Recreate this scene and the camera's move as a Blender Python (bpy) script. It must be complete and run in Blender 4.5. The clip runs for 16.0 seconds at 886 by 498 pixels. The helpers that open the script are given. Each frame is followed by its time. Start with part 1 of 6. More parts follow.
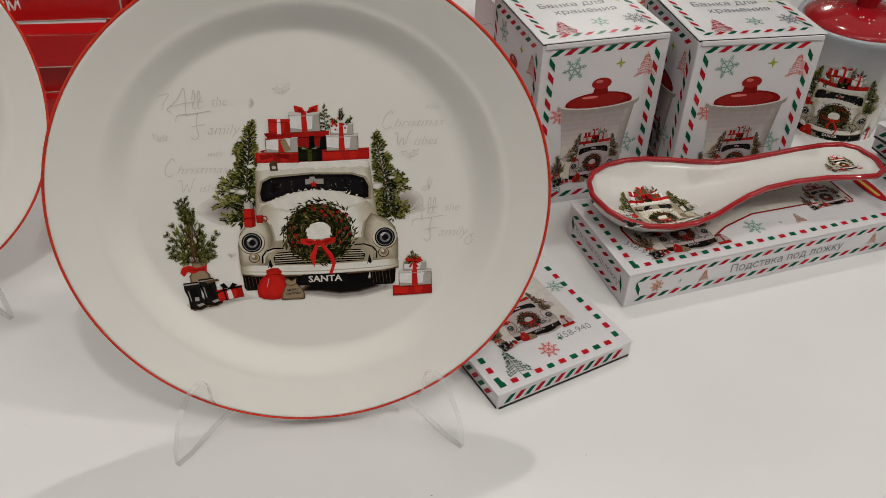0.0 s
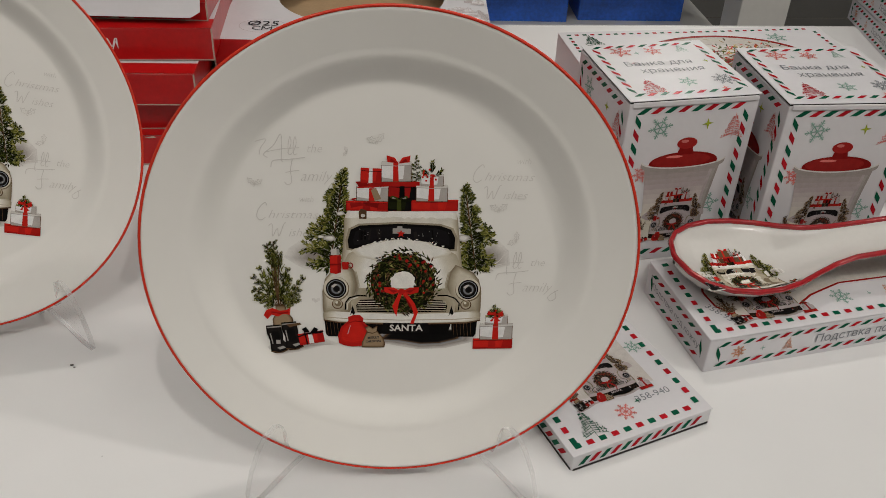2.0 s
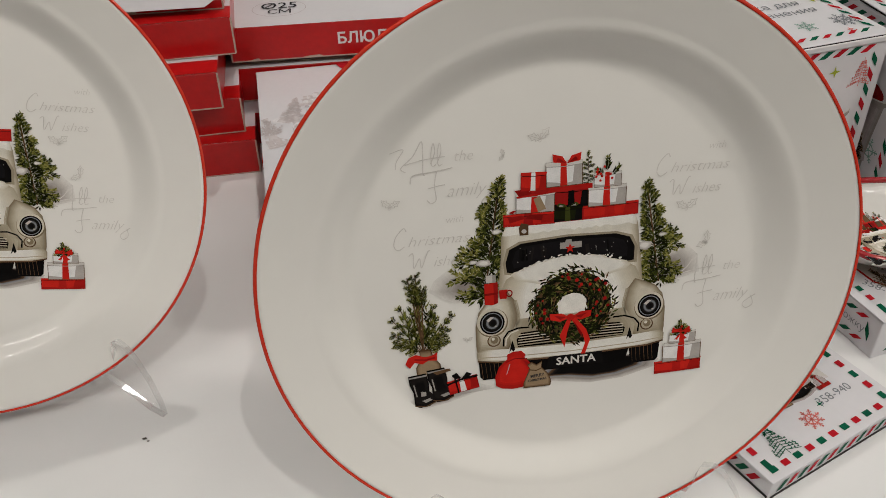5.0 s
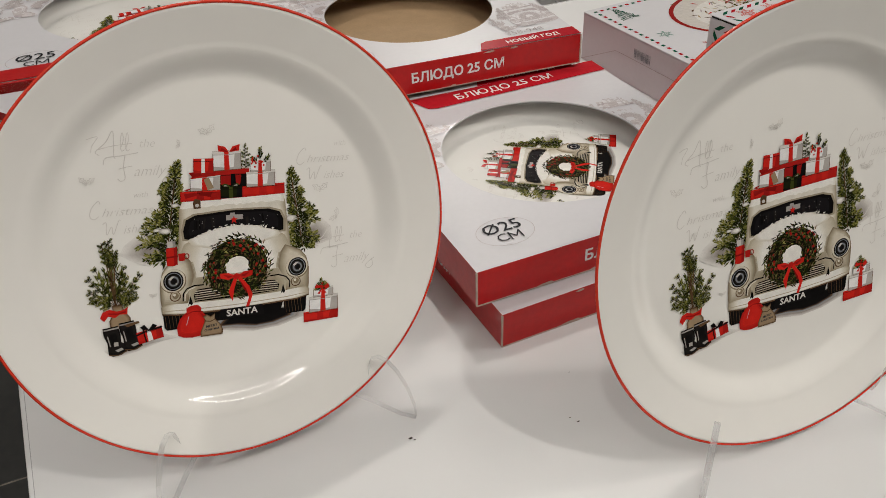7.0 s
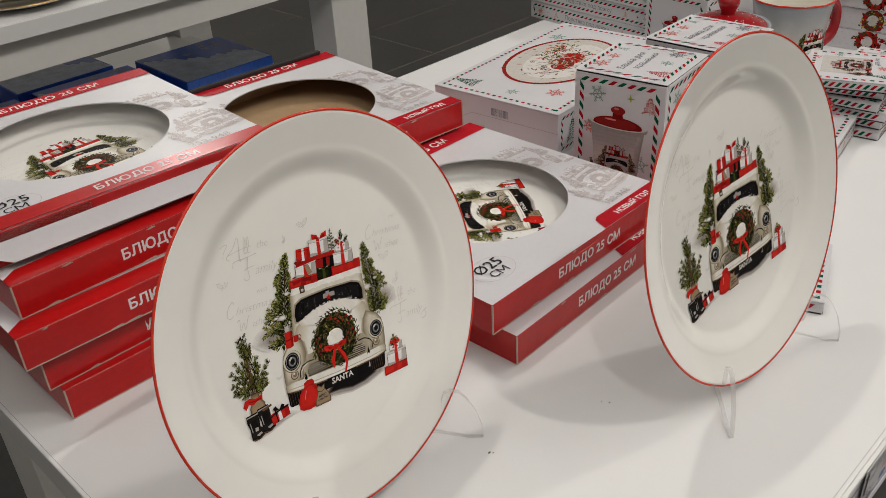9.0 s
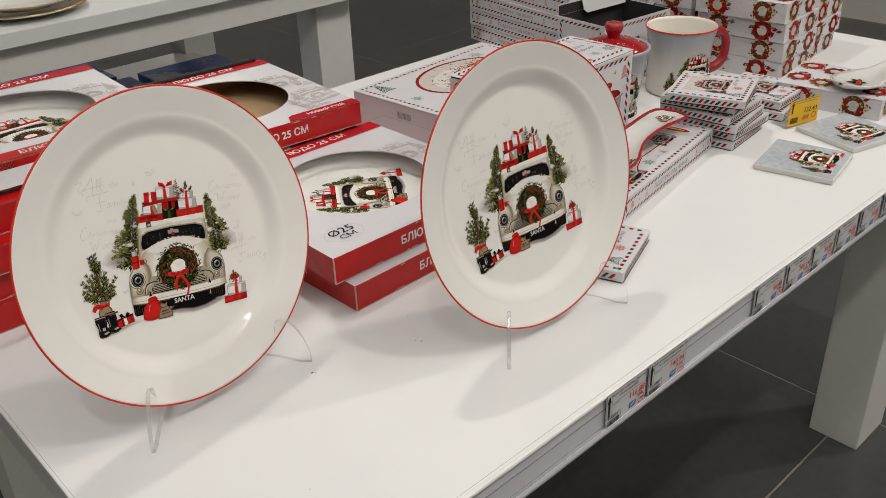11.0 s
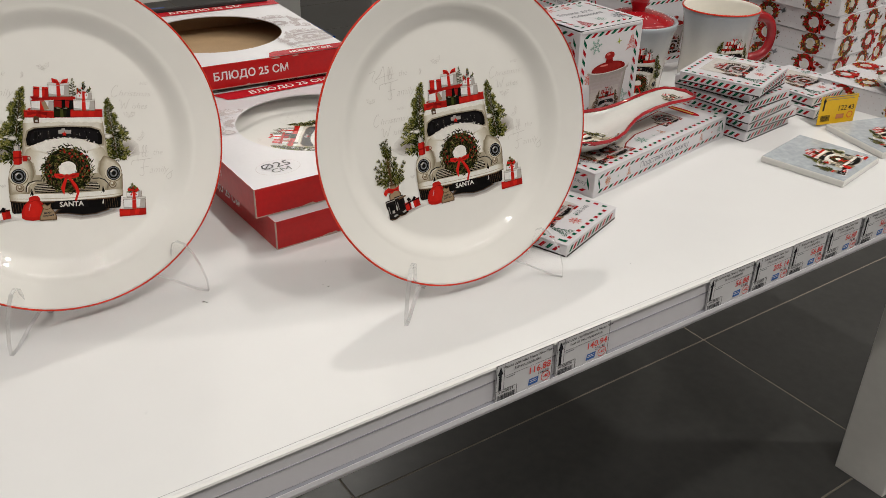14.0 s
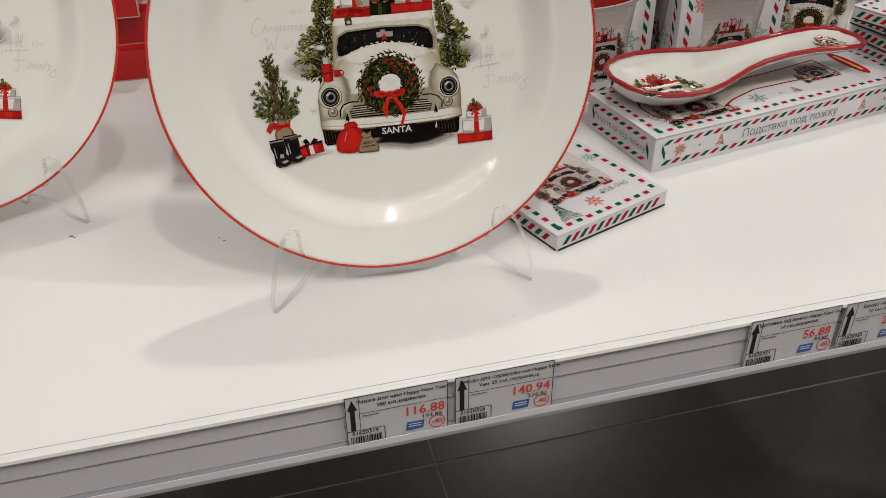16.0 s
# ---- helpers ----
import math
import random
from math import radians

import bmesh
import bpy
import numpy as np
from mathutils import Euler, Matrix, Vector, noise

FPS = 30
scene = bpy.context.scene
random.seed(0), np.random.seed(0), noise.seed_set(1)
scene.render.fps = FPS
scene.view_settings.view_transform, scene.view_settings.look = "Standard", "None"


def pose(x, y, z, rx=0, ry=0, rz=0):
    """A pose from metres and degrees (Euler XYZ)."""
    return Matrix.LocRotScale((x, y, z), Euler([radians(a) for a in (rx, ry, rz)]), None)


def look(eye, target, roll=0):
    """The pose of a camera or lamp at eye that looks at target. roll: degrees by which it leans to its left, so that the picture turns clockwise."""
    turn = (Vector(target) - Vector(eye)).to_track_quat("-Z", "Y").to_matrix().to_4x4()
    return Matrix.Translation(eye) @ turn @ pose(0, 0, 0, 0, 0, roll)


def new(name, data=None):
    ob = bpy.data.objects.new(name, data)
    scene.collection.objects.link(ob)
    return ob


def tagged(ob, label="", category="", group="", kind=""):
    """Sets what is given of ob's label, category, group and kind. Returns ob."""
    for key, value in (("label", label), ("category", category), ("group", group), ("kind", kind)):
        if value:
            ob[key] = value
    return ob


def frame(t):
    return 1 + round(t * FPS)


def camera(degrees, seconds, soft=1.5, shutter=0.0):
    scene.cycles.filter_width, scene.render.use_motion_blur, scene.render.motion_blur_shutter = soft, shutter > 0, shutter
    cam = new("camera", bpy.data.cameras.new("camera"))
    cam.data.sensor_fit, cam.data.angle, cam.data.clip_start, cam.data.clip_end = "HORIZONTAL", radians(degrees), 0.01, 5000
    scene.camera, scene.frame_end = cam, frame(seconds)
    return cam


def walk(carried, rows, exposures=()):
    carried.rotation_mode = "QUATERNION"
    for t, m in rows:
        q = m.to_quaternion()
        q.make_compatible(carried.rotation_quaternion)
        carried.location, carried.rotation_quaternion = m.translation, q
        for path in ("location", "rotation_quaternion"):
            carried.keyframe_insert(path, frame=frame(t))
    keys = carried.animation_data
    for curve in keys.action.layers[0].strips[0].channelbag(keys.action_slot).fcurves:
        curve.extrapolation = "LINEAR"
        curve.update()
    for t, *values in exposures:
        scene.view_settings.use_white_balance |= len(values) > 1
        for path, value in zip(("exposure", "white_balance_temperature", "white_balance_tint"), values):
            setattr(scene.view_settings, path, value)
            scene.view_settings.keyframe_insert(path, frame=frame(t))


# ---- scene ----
cam = camera(53.3, 16.0, soft=0.8)
PATH = [
    (0, (0.415, -0.247, 1.141), (0.716, 1.309, -0.079), 2.4),
    (0.5, (0.403, -0.248, 1.148), (0.653, 1.338, -0.045), 2.8),
    (1, (0.398, -0.249, 1.15), (0.604, 1.361, -0.019), 2.8),
    (1.5, (0.396, -0.246, 1.148), (0.588, 1.377, -0.005), 2.9),
    (2, (0.4, -0.24, 1.143), (0.583, 1.39, -0.001), 2.6),
    (2.5, (0.405, -0.217, 1.13), (0.58, 1.417, -0.009), 2.3),
    (3, (0.402, -0.175, 1.114), (0.573, 1.439, -0.054), 2.0),
    (3.5, (0.396, -0.152, 1.104), (0.563, 1.43, -0.109), 1.9),
    (3.7, (0.396, -0.144, 1.103), (0.56, 1.436, -0.112), 1.8),
    (5.8, (0.209, -0.142, 1.135), (0.698, 1.388, -0.056), -3.4),
    (6, (0.181, -0.158, 1.144), (0.736, 1.354, -0.042), -3.1),
    (6.5, (0.137, -0.172, 1.153), (0.754, 1.329, -0.016), -1.9),
    (7, (0.086, -0.15, 1.152), (0.745, 1.343, -0.004), -1.9),
    (7.5, (0.018, -0.091, 1.166), (0.767, 1.365, 0.017), -3.5),
    (8, (-0.028, -0.065, 1.173), (0.9, 1.294, 0.036), -2.2),
    (8.5, (-0.088, -0.079, 1.187), (1.007, 1.17, 0.072), -2.7),
    (9, (-0.122, -0.112, 1.196), (1.073, 1.113, 0.161), -3.4),
    (9.5, (-0.152, -0.156, 1.2), (1.091, 1.049, 0.198), -3.1),
    (10, (-0.155, -0.2, 1.208), (1.105, 0.999, 0.222), -3.2),
    (10.2, (-0.149, -0.229, 1.208), (1.111, 0.982, 0.234), -3.5),
    (12.3, (-0.088, -0.48, 1.222), (0.921, 0.942, 0.243), 1.9),
    (12.5, (-0.09, -0.493, 1.206), (0.927, 0.942, 0.253), 2.0),
    (13, (-0.08, -0.493, 1.2), (0.93, 0.945, 0.246), 2.1),
    (13.5, (-0.049, -0.463, 1.182), (0.958, 0.971, 0.218), 1.9),
    (14, (0.027, -0.416, 1.148), (1.021, 1.018, 0.17), 1.3),
    (14.5, (0.123, -0.366, 1.125), (1.096, 1.06, 0.114), 0.9),
    (15, (0.189, -0.338, 1.107), (1.088, 1.11, 0.061), 0.0),
    (15.5, (0.258, -0.335, 1.089), (0.907, 1.214, 0.002), -0.5),
    (16, (0.331, -0.34, 1.07), (0.742, 1.264, -0.052), -0.7),
]
walk(cam, [(t, look(eye, target, roll)) for t, eye, target, roll in PATH],
     exposures=[(0, -0.43), (3.7, -0.54), (6, -0.20), (8, -0.25), (10, -0.13), (12.5, -0.04), (14.5, -0.08), (16, -0.11)])

TOP = 0.75      # height of the display table
# ---- light ----
world = bpy.data.worlds.new("world")
scene.world = world
world.use_nodes = True
world.node_tree.nodes["Background"].inputs[0].default_value = (1.0, 0.97, 0.93, 1)
world.node_tree.nodes["Background"].inputs[1].default_value = 0.03
CEIL = 3.1


def ceiling_spot(x, y, power, size, warm=(1.0, 0.95, 0.88)):
    """A round ceiling lamp that shines straight down on the shop floor."""
    data = bpy.data.lights.new("ceiling_lamp", "AREA")
    data.shape, data.size, data.energy, data.color = "DISK", size, power, warm
    ob = new("ceiling_lamp", data)
    ob.matrix_world = look((x, y, CEIL - 0.03), (x * 0.6 + 0.2, y * 0.6 + 0.1, 0.75))
    return tagged(ob, "unseen round ceiling lamp", "lamp", "ceiling lamps")


def ceiling_strip(x, y, power, length, width=0.05):
    """A long narrow ceiling lamp, lying across the room."""
    data = bpy.data.lights.new("strip_lamp", "AREA")
    data.shape, data.size, data.size_y, data.energy, data.color = "RECTANGLE", length, width, power, (1.0, 0.96, 0.91)
    ob = new("strip_lamp", data)
    ob.matrix_world = look((x, y, CEIL - 0.03), (x, y * 0.6 + 0.1, 0.75))
    return tagged(ob, "long narrow ceiling lamp", "lamp", "strip lamps")


# one lamp behind the dishes, two in front of them: they cast the crisp shadows on the table
ceiling_spot(0.712, 1.13, 14, 0.07)
ceiling_spot(0.677, -1.05, 15, 0.035)
ceiling_spot(-0.70, -0.99, 9, 0.035)
# two added fill lamps: they brighten the floor at right and the rear shelf
ceiling_spot(2.9, -0.8, 30, 0.14)
ceiling_spot(2.2, 4.4, 26, 0.14)
for strip_y, strip_power in ((-0.50, 11), (-1.50, 12)):
    ceiling_strip(0.40, strip_y, strip_power, 4.2, 0.045)
# broad fill light added under the ceiling for the shop's ambient light
big = bpy.data.lights.new("ceiling_lamp", "AREA")
big.shape, big.size, big.size_y, big.energy, big.color = "RECTANGLE", 5.5, 5.0, 17, (1.0, 0.975, 0.95)
tagged(new("ceiling_panel_lamp", big), "wide unseen fill light standing for the shop's ambient light", "lamp").matrix_world = look((0.5, -0.1, CEIL - 0.06), (0.5, -0.1, 0))


# ---- materials ----
def material(name, colour, rough=0.5, metal=0.0, vary=0.08, scale=40.0, bump=0.0, bump_scale=300.0, coat=0.0, space="Object", island=0.0, **more):
    mat = bpy.data.materials.new(name)
    mat.use_nodes = True
    nt = mat.node_tree
    bsdf = nt.nodes["Principled BSDF"]
    bsdf.inputs["Roughness"].default_value = rough
    bsdf.inputs["Metallic"].default_value = metal
    bsdf.inputs["Coat Weight"].default_value = coat
    bsdf.inputs["Coat Roughness"].default_value = 0.02
    for key, value in more.items():
        bsdf.inputs[key.replace("_", " ")].default_value = value
    co = nt.nodes.new("ShaderNodeTexCoord")
    big_n, small_n = nt.nodes.new("ShaderNodeTexNoise"), nt.nodes.new("ShaderNodeTexNoise")
    big_n.inputs["Scale"].default_value, small_n.inputs["Scale"].default_value = scale, scale * 9
    for n in (big_n, small_n):
        n.inputs["Detail"].default_value = 4
        nt.links.new(co.outputs[space], n.inputs["Vector"])
    add = nt.nodes.new("ShaderNodeMath")
    add.operation = "ADD"
    nt.links.new(big_n.outputs["Fac"], add.inputs[0])
    nt.links.new(small_n.outputs["Fac"], add.inputs[1])
    ramp = nt.nodes.new("ShaderNodeMapRange")
    ramp.inputs["From Min"].default_value, ramp.inputs["From Max"].default_value = 0.6, 1.4
    ramp.inputs["To Min"].default_value, ramp.inputs["To Max"].default_value = 1 - vary, 1 + vary
    nt.links.new(add.outputs[0], ramp.inputs["Value"])
    mul = nt.nodes.new("ShaderNodeVectorMath")
    mul.operation = "SCALE"
    mul.inputs[0].default_value = colour
    last = ramp.outputs["Result"]
    if island:
        geo = nt.nodes.new("ShaderNodeNewGeometry")
        r2 = nt.nodes.new("ShaderNodeMapRange")
        r2.inputs["To Min"].default_value, r2.inputs["To Max"].default_value = 1 - island, 1 + island
        nt.links.new(geo.outputs["Random Per Island"], r2.inputs["Value"])
        m2 = nt.nodes.new("ShaderNodeMath")
        m2.operation = "MULTIPLY"
        nt.links.new(last, m2.inputs[0])
        nt.links.new(r2.outputs["Result"], m2.inputs[1])
        last = m2.outputs[0]
    nt.links.new(last, mul.inputs["Scale"])
    nt.links.new(mul.outputs[0], bsdf.inputs["Base Color"])
    if bump:
        bn = nt.nodes.new("ShaderNodeTexNoise")
        bn.inputs["Scale"].default_value = bump_scale
        bn.inputs["Detail"].default_value = 3
        nt.links.new(co.outputs[space], bn.inputs["Vector"])
        b = nt.nodes.new("ShaderNodeBump")
        b.inputs["Strength"].default_value, b.inputs["Distance"].default_value = bump, 0.001
        nt.links.new(bn.outputs["Fac"], b.inputs["Height"])
        nt.links.new(b.outputs[0], bsdf.inputs["Normal"])
    return mat


PORCELAIN = material("porcelain", (0.82, 0.805, 0.765), 0.010, vary=0.015, scale=8, coat=0.2)
STONEWARE = material("stoneware", (0.62, 0.61, 0.58), 0.14, vary=0.03, scale=30, coat=0.6, bump=0.06, bump_scale=90)
RED_GLAZE = material("red_glaze", (0.33, 0.006, 0.011), 0.12, vary=0.2, scale=60, coat=0.6)
RED_LINE = material("red_line", (0.62, 0.035, 0.015), 0.2, vary=0.12, scale=90)
LAMINATE = material("white_laminate", (0.72, 0.72, 0.715), 0.38, vary=0.015, scale=3, bump=0.02, bump_scale=700, Specular_IOR_Level=0.32)
EDGE_BAND = material("white_edge_band", (0.74, 0.74, 0.72), 0.3, vary=0.03, scale=20)
SEAM = material("grey_seam", (0.40, 0.40, 0.40), 0.6)
FRAME_GREY = material("painted_panel", (0.76, 0.75, 0.72), 0.45, vary=0.04, scale=6)
CHANNEL = material("grey_channel", (0.62, 0.61, 0.64), 0.35, vary=0.03, scale=9)
# darker copy of the channel plastic, with the shade of its hollows in the colour
CHANNEL_SHADE = material("channel_shade", (0.20, 0.20, 0.23), 0.35)
CARD_WHITE = material("white_carton", (0.62, 0.61, 0.63), 0.38, vary=0.03, scale=25, bump=0.05, bump_scale=160, coat=0.15)
CARD_BACK = material("carton_inside", (0.36, 0.24, 0.13), 0.8, vary=0.12, scale=60)
CARD_RED = material("red_carton", (0.44, 0.006, 0.007), 0.28, vary=0.16, scale=22, bump=0.30, bump_scale=55, coat=0.07, Specular_IOR_Level=0.35)
CARD_WORN = material("worn_carton_edge", (0.42, 0.34, 0.28), 0.8, vary=0.25, scale=120)
# near-black card: shade inside boxes and in their gaps is put into this colour
CARD_DARK = material("dark_card_shade", (0.02, 0.017, 0.016), 0.8, vary=0.2)
BLUE_CARD = material("blue_carton", (0.03, 0.14, 0.66), 0.3, vary=0.35, scale=12, coat=0.2)
BLUE_SNOW = material("blue_snow_print", (0.62, 0.70, 0.84), 0.35, vary=0.35, scale=30)
TILE = material("floor_tile", (0.058, 0.058, 0.056), 0.28, vary=0.22, scale=5, bump=0.03, bump_scale=60, space="Object")
GROUT = material("grout", (0.27, 0.24, 0.20), 0.85, vary=0.25, scale=18)
WALL = material("painted_wall", (0.55, 0.53, 0.50), 0.7, vary=0.05, scale=2)
CEILING = material("ceiling_paint", (0.62, 0.61, 0.60), 0.8, vary=0.03, scale=2)
GOLD = material("gold_band", (0.55, 0.38, 0.16), 0.3, metal=0.9, vary=0.1)
BEIGE = material("beige_glaze", (0.45, 0.34, 0.24), 0.2, vary=0.08)
YELLOW = material("yellow_card", (0.80, 0.48, 0.008), 0.45, vary=0.05)
PAPER = material("label_paper", (0.66, 0.655, 0.67), 0.5, vary=0.03, scale=50)
SPECK = material("crumb", (0.05, 0.04, 0.035), 0.9, vary=0.3)


def glaze_fade():
    """Glaze that runs from pale blue-grey at the rim to cream at the foot."""
    mat = material("fading_glaze", (1, 1, 1), 0.13, vary=0.03, scale=40, coat=0.6)
    nt = mat.node_tree
    co = next(n for n in nt.nodes if n.bl_idname == "ShaderNodeTexCoord")
    sep, ramp = nt.nodes.new("ShaderNodeSeparateXYZ"), nt.nodes.new("ShaderNodeValToRGB")
    nt.links.new(co.outputs["Generated"], sep.inputs[0])
    nt.links.new(sep.outputs["Z"], ramp.inputs[0])
    ramp.color_ramp.elements[0].color, ramp.color_ramp.elements[0].position = (0.66, 0.63, 0.57, 1), 0.30
    ramp.color_ramp.elements[1].color, ramp.color_ramp.elements[1].position = (0.36, 0.39, 0.42, 1), 0.95
    mul = next(n for n in nt.nodes if n.bl_idname == "ShaderNodeVectorMath")
    nt.links.new(ramp.outputs[0], mul.inputs[0])
    return mat


GLAZE = glaze_fade()
CREAM_IN = material("cream_glaze", (0.79, 0.755, 0.68), 0.15, vary=0.02, coat=0.5)


def clear(name, ior=1.49, tint=(0.97, 0.98, 0.98), rough=0.02):
    mat = bpy.data.materials.new(name)
    mat.use_nodes = True
    b = mat.node_tree.nodes["Principled BSDF"]
    b.inputs["Base Color"].default_value = (*tint, 1)
    b.inputs["Roughness"].default_value, b.inputs["IOR"].default_value = rough, ior
    b.inputs["Transmission Weight"].default_value = 1.0
    return mat


def acrylic(name, white):
    """Clear sheet: see-through with a glossy skin; cut edges catch some light."""
    mat = bpy.data.materials.new(name)
    mat.use_nodes = True
    nt = mat.node_tree
    nt.nodes.remove(nt.nodes["Principled BSDF"])
    see, gloss, dull = nt.nodes.new("ShaderNodeBsdfTransparent"), nt.nodes.new("ShaderNodeBsdfGlossy"), nt.nodes.new("ShaderNodeBsdfDiffuse")
    see.inputs[0].default_value, gloss.inputs[0].default_value, dull.inputs[0].default_value = (0.99, 0.99, 0.99, 1), (1, 1, 1, 1), (0.75, 0.75, 0.75, 1)
    gloss.inputs["Roughness"].default_value = 0.06 + 0.12 * (white > 0)
    m1, m2 = nt.nodes.new("ShaderNodeMixShader"), nt.nodes.new("ShaderNodeMixShader")
    m1.inputs[0].default_value = 0.012 + 0.60 * white
    m2.inputs[0].default_value = white
    nt.links.new(see.outputs[0], m2.inputs[1])
    nt.links.new(dull.outputs[0], m2.inputs[2])
    nt.links.new(m2.outputs[0], m1.inputs[1])
    nt.links.new(gloss.outputs[0], m1.inputs[2])
    nt.links.new(m1.outputs[0], nt.nodes["Material Output"].inputs[0])
    return mat


ACRYLIC, ACRYLIC_EDGE = acrylic("clear_acrylic", 0.0), acrylic("acrylic_cut_edge", 0.38)
INK, SHADES = {}, {}
for key, rgb, island in (
        ("cream", (0.60, 0.53, 0.40), 0.03), ("cream_shade", (0.40, 0.34, 0.26), 0.12), ("snow", (0.76, 0.74, 0.69), 0.05),
        ("black", (0.0055, 0.005, 0.005), 0.3), ("glass", (0.010, 0.009, 0.010), 0.2), ("red", (0.52, 0.018, 0.012), 0.12),
        ("dark_red", (0.25, 0.009, 0.008), 0.25), ("pine", (0.011, 0.013, 0.004), 0.5), ("leaf", (0.050, 0.060, 0.012), 0.45),
        ("light_leaf", (0.13, 0.135, 0.030), 0.35), ("brown", (0.10, 0.055, 0.028), 0.3), ("sack", (0.30, 0.215, 0.13), 0.1),
        ("grey", (0.32, 0.30, 0.28), 0.15), ("mist", (0.56, 0.52, 0.48), 0.06), ("mist_light", (0.68, 0.66, 0.62), 0.03), ("script", (0.63, 0.605, 0.57), 0.03),
        ("white", (0.74, 0.73, 0.72), 0.02), ("green", (0.006, 0.085, 0.045), 0.15), ("candy", (0.40, 0.012, 0.020), 0.12),
        ("soft_green", (0.22, 0.36, 0.30), 0.12), ("soft_red", (0.60, 0.16, 0.14), 0.12), ("lime", (0.28, 0.33, 0.03), 0.05),
        ("faint", (0.57, 0.53, 0.53), 0.10), ("faint_dark", (0.49, 0.44, 0.44), 0.10), ("faint_light", (0.68, 0.66, 0.67), 0.06),
        ("price", (0.72, 0.08, 0.07), 0.0), ("text", (0.03, 0.03, 0.035), 0.0), ("text_grey", (0.22, 0.23, 0.25), 0.0), ("blue", (0.07, 0.16, 0.42), 0.0),
        ("m0", (0.70, 0.68, 0.645), 0.0), ("m1", (0.62, 0.595, 0.56), 0.0), ("m2", (0.51, 0.48, 0.45), 0.02), ("m3", (0.40, 0.37, 0.345), 0.03), ("m4", (0.29, 0.26, 0.24), 0.04),
        ("c0", (0.20, 0.155, 0.10), 0.0), ("c1", (0.31, 0.265, 0.19), 0.0), ("c2", (0.41, 0.36, 0.27), 0.0), ("c3", (0.50, 0.45, 0.355), 0.0), ("c4", (0.58, 0.535, 0.44), 0.0), ("c5", (0.65, 0.615, 0.535), 0.0),
        ("mid_red", (0.38, 0.013, 0.010), 0.15), ("brown_black", (0.018, 0.015, 0.014), 0.3), ("tip", (0.25, 0.235, 0.065), 0.3),
        ("rust", (0.55, 0.22, 0.10), 0.15), ("pinkish", (0.40, 0.345, 0.345), 0.05), ("jar_red", (0.27, 0.016, 0.014), 0.1), ("gold", (0.50, 0.33, 0.06), 0.25)):
    INK[key] = material("ink_" + key, rgb, 0.25, vary=0.14, scale=220, island=island, Specular_IOR_Level=0.05)
    SHADES[key] = rgb
FAINT = {k: ("faint_dark" if k in ("black", "glass", "pine", "dark_red", "brown", "leaf", "brown_black", "mid_red", "c0", "light_leaf", "m4") else "faint_light" if k in ("cream", "snow", "white", "mist", "script", "mist_light", "c4", "c5", "m0", "m1", "c3") else "faint") for k in INK}
DULL = {k: {"pine": "brown_black", "leaf": "brown", "cream": "pinkish", "snow": "pinkish", "white": "pinkish", "red": "jar_red", "mist": "pinkish", "script": "pinkish", "mist_light": "pinkish", "light_leaf": "brown", "tip": "sack", "c2": "pinkish", "c3": "pinkish", "c4": "pinkish", "c5": "pinkish", "m0": "pinkish", "m1": "pinkish", "m2": "pinkish", "m3": "pinkish", "c1": "grey"}.get(k, k) for k in INK}


def between(a, b, f):
    """The name of an ink that lies between two others."""
    key = "%s~%s~%d" % (a, b, round(f * 100))
    if key not in INK:
        INK[key] = material("ink_blend", tuple(p + (q - p) * f for p, q in zip(SHADES[a], SHADES[b])), 0.25, vary=0.10, scale=220, Specular_IOR_Level=0.05)
    return key


# ---- mesh helpers ----
def mesh_of(name, verts, faces, mats, index=None, smooth=False):
    me = bpy.data.meshes.new(name)
    me.from_pydata([tuple(v) for v in verts], [], faces)
    for m in mats:
        me.materials.append(m)
    if index:
        me.polygons.foreach_set("material_index", index)
    if smooth:
        me.polygons.foreach_set("use_smooth", [True] * len(me.polygons))
    me.update()
    return me


def part(name, bm, mat, parent=None, label="", m=None, smooth=False):
    """One mesh object, from a bmesh or a mesh, under a thing or a part."""
    if isinstance(bm, bmesh.types.BMesh):
        me = bpy.data.meshes.new(name)
        bm.normal_update()
        bm.to_mesh(me)
        bm.free()
    else:
        me = bm
    if mat is not None and not me.materials:
        me.materials.append(mat)
    if smooth:
        me.polygons.foreach_set("use_smooth", [True] * len(me.polygons))
    ob = new(name, me)
    if parent:
        ob.parent = parent
    if m is not None:
        ob.matrix_basis = m
    if label:
        ob["label"] = label
    return ob


def thing(name, label, category, group="", kind="", m=None):
    ob = new(name)
    ob.empty_display_size = 0.02
    if m is not None:
        ob.matrix_basis = m
    return tagged(ob, label, category, group, kind)


def block(x0, y0, z0, x1, y1, z1, bevel=0.0, seg=2):
    bm = bmesh.new()
    bmesh.ops.create_cube(bm, size=1.0, matrix=Matrix.Translation(((x0 + x1) / 2, (y0 + y1) / 2, (z0 + z1) / 2)) @ Matrix.Diagonal((x1 - x0, y1 - y0, z1 - z0, 1)))
    if bevel:
        bmesh.ops.bevel(bm, geom=bm.edges[:], offset=bevel, segments=seg, affect="EDGES", profile=0.5)
    return bm


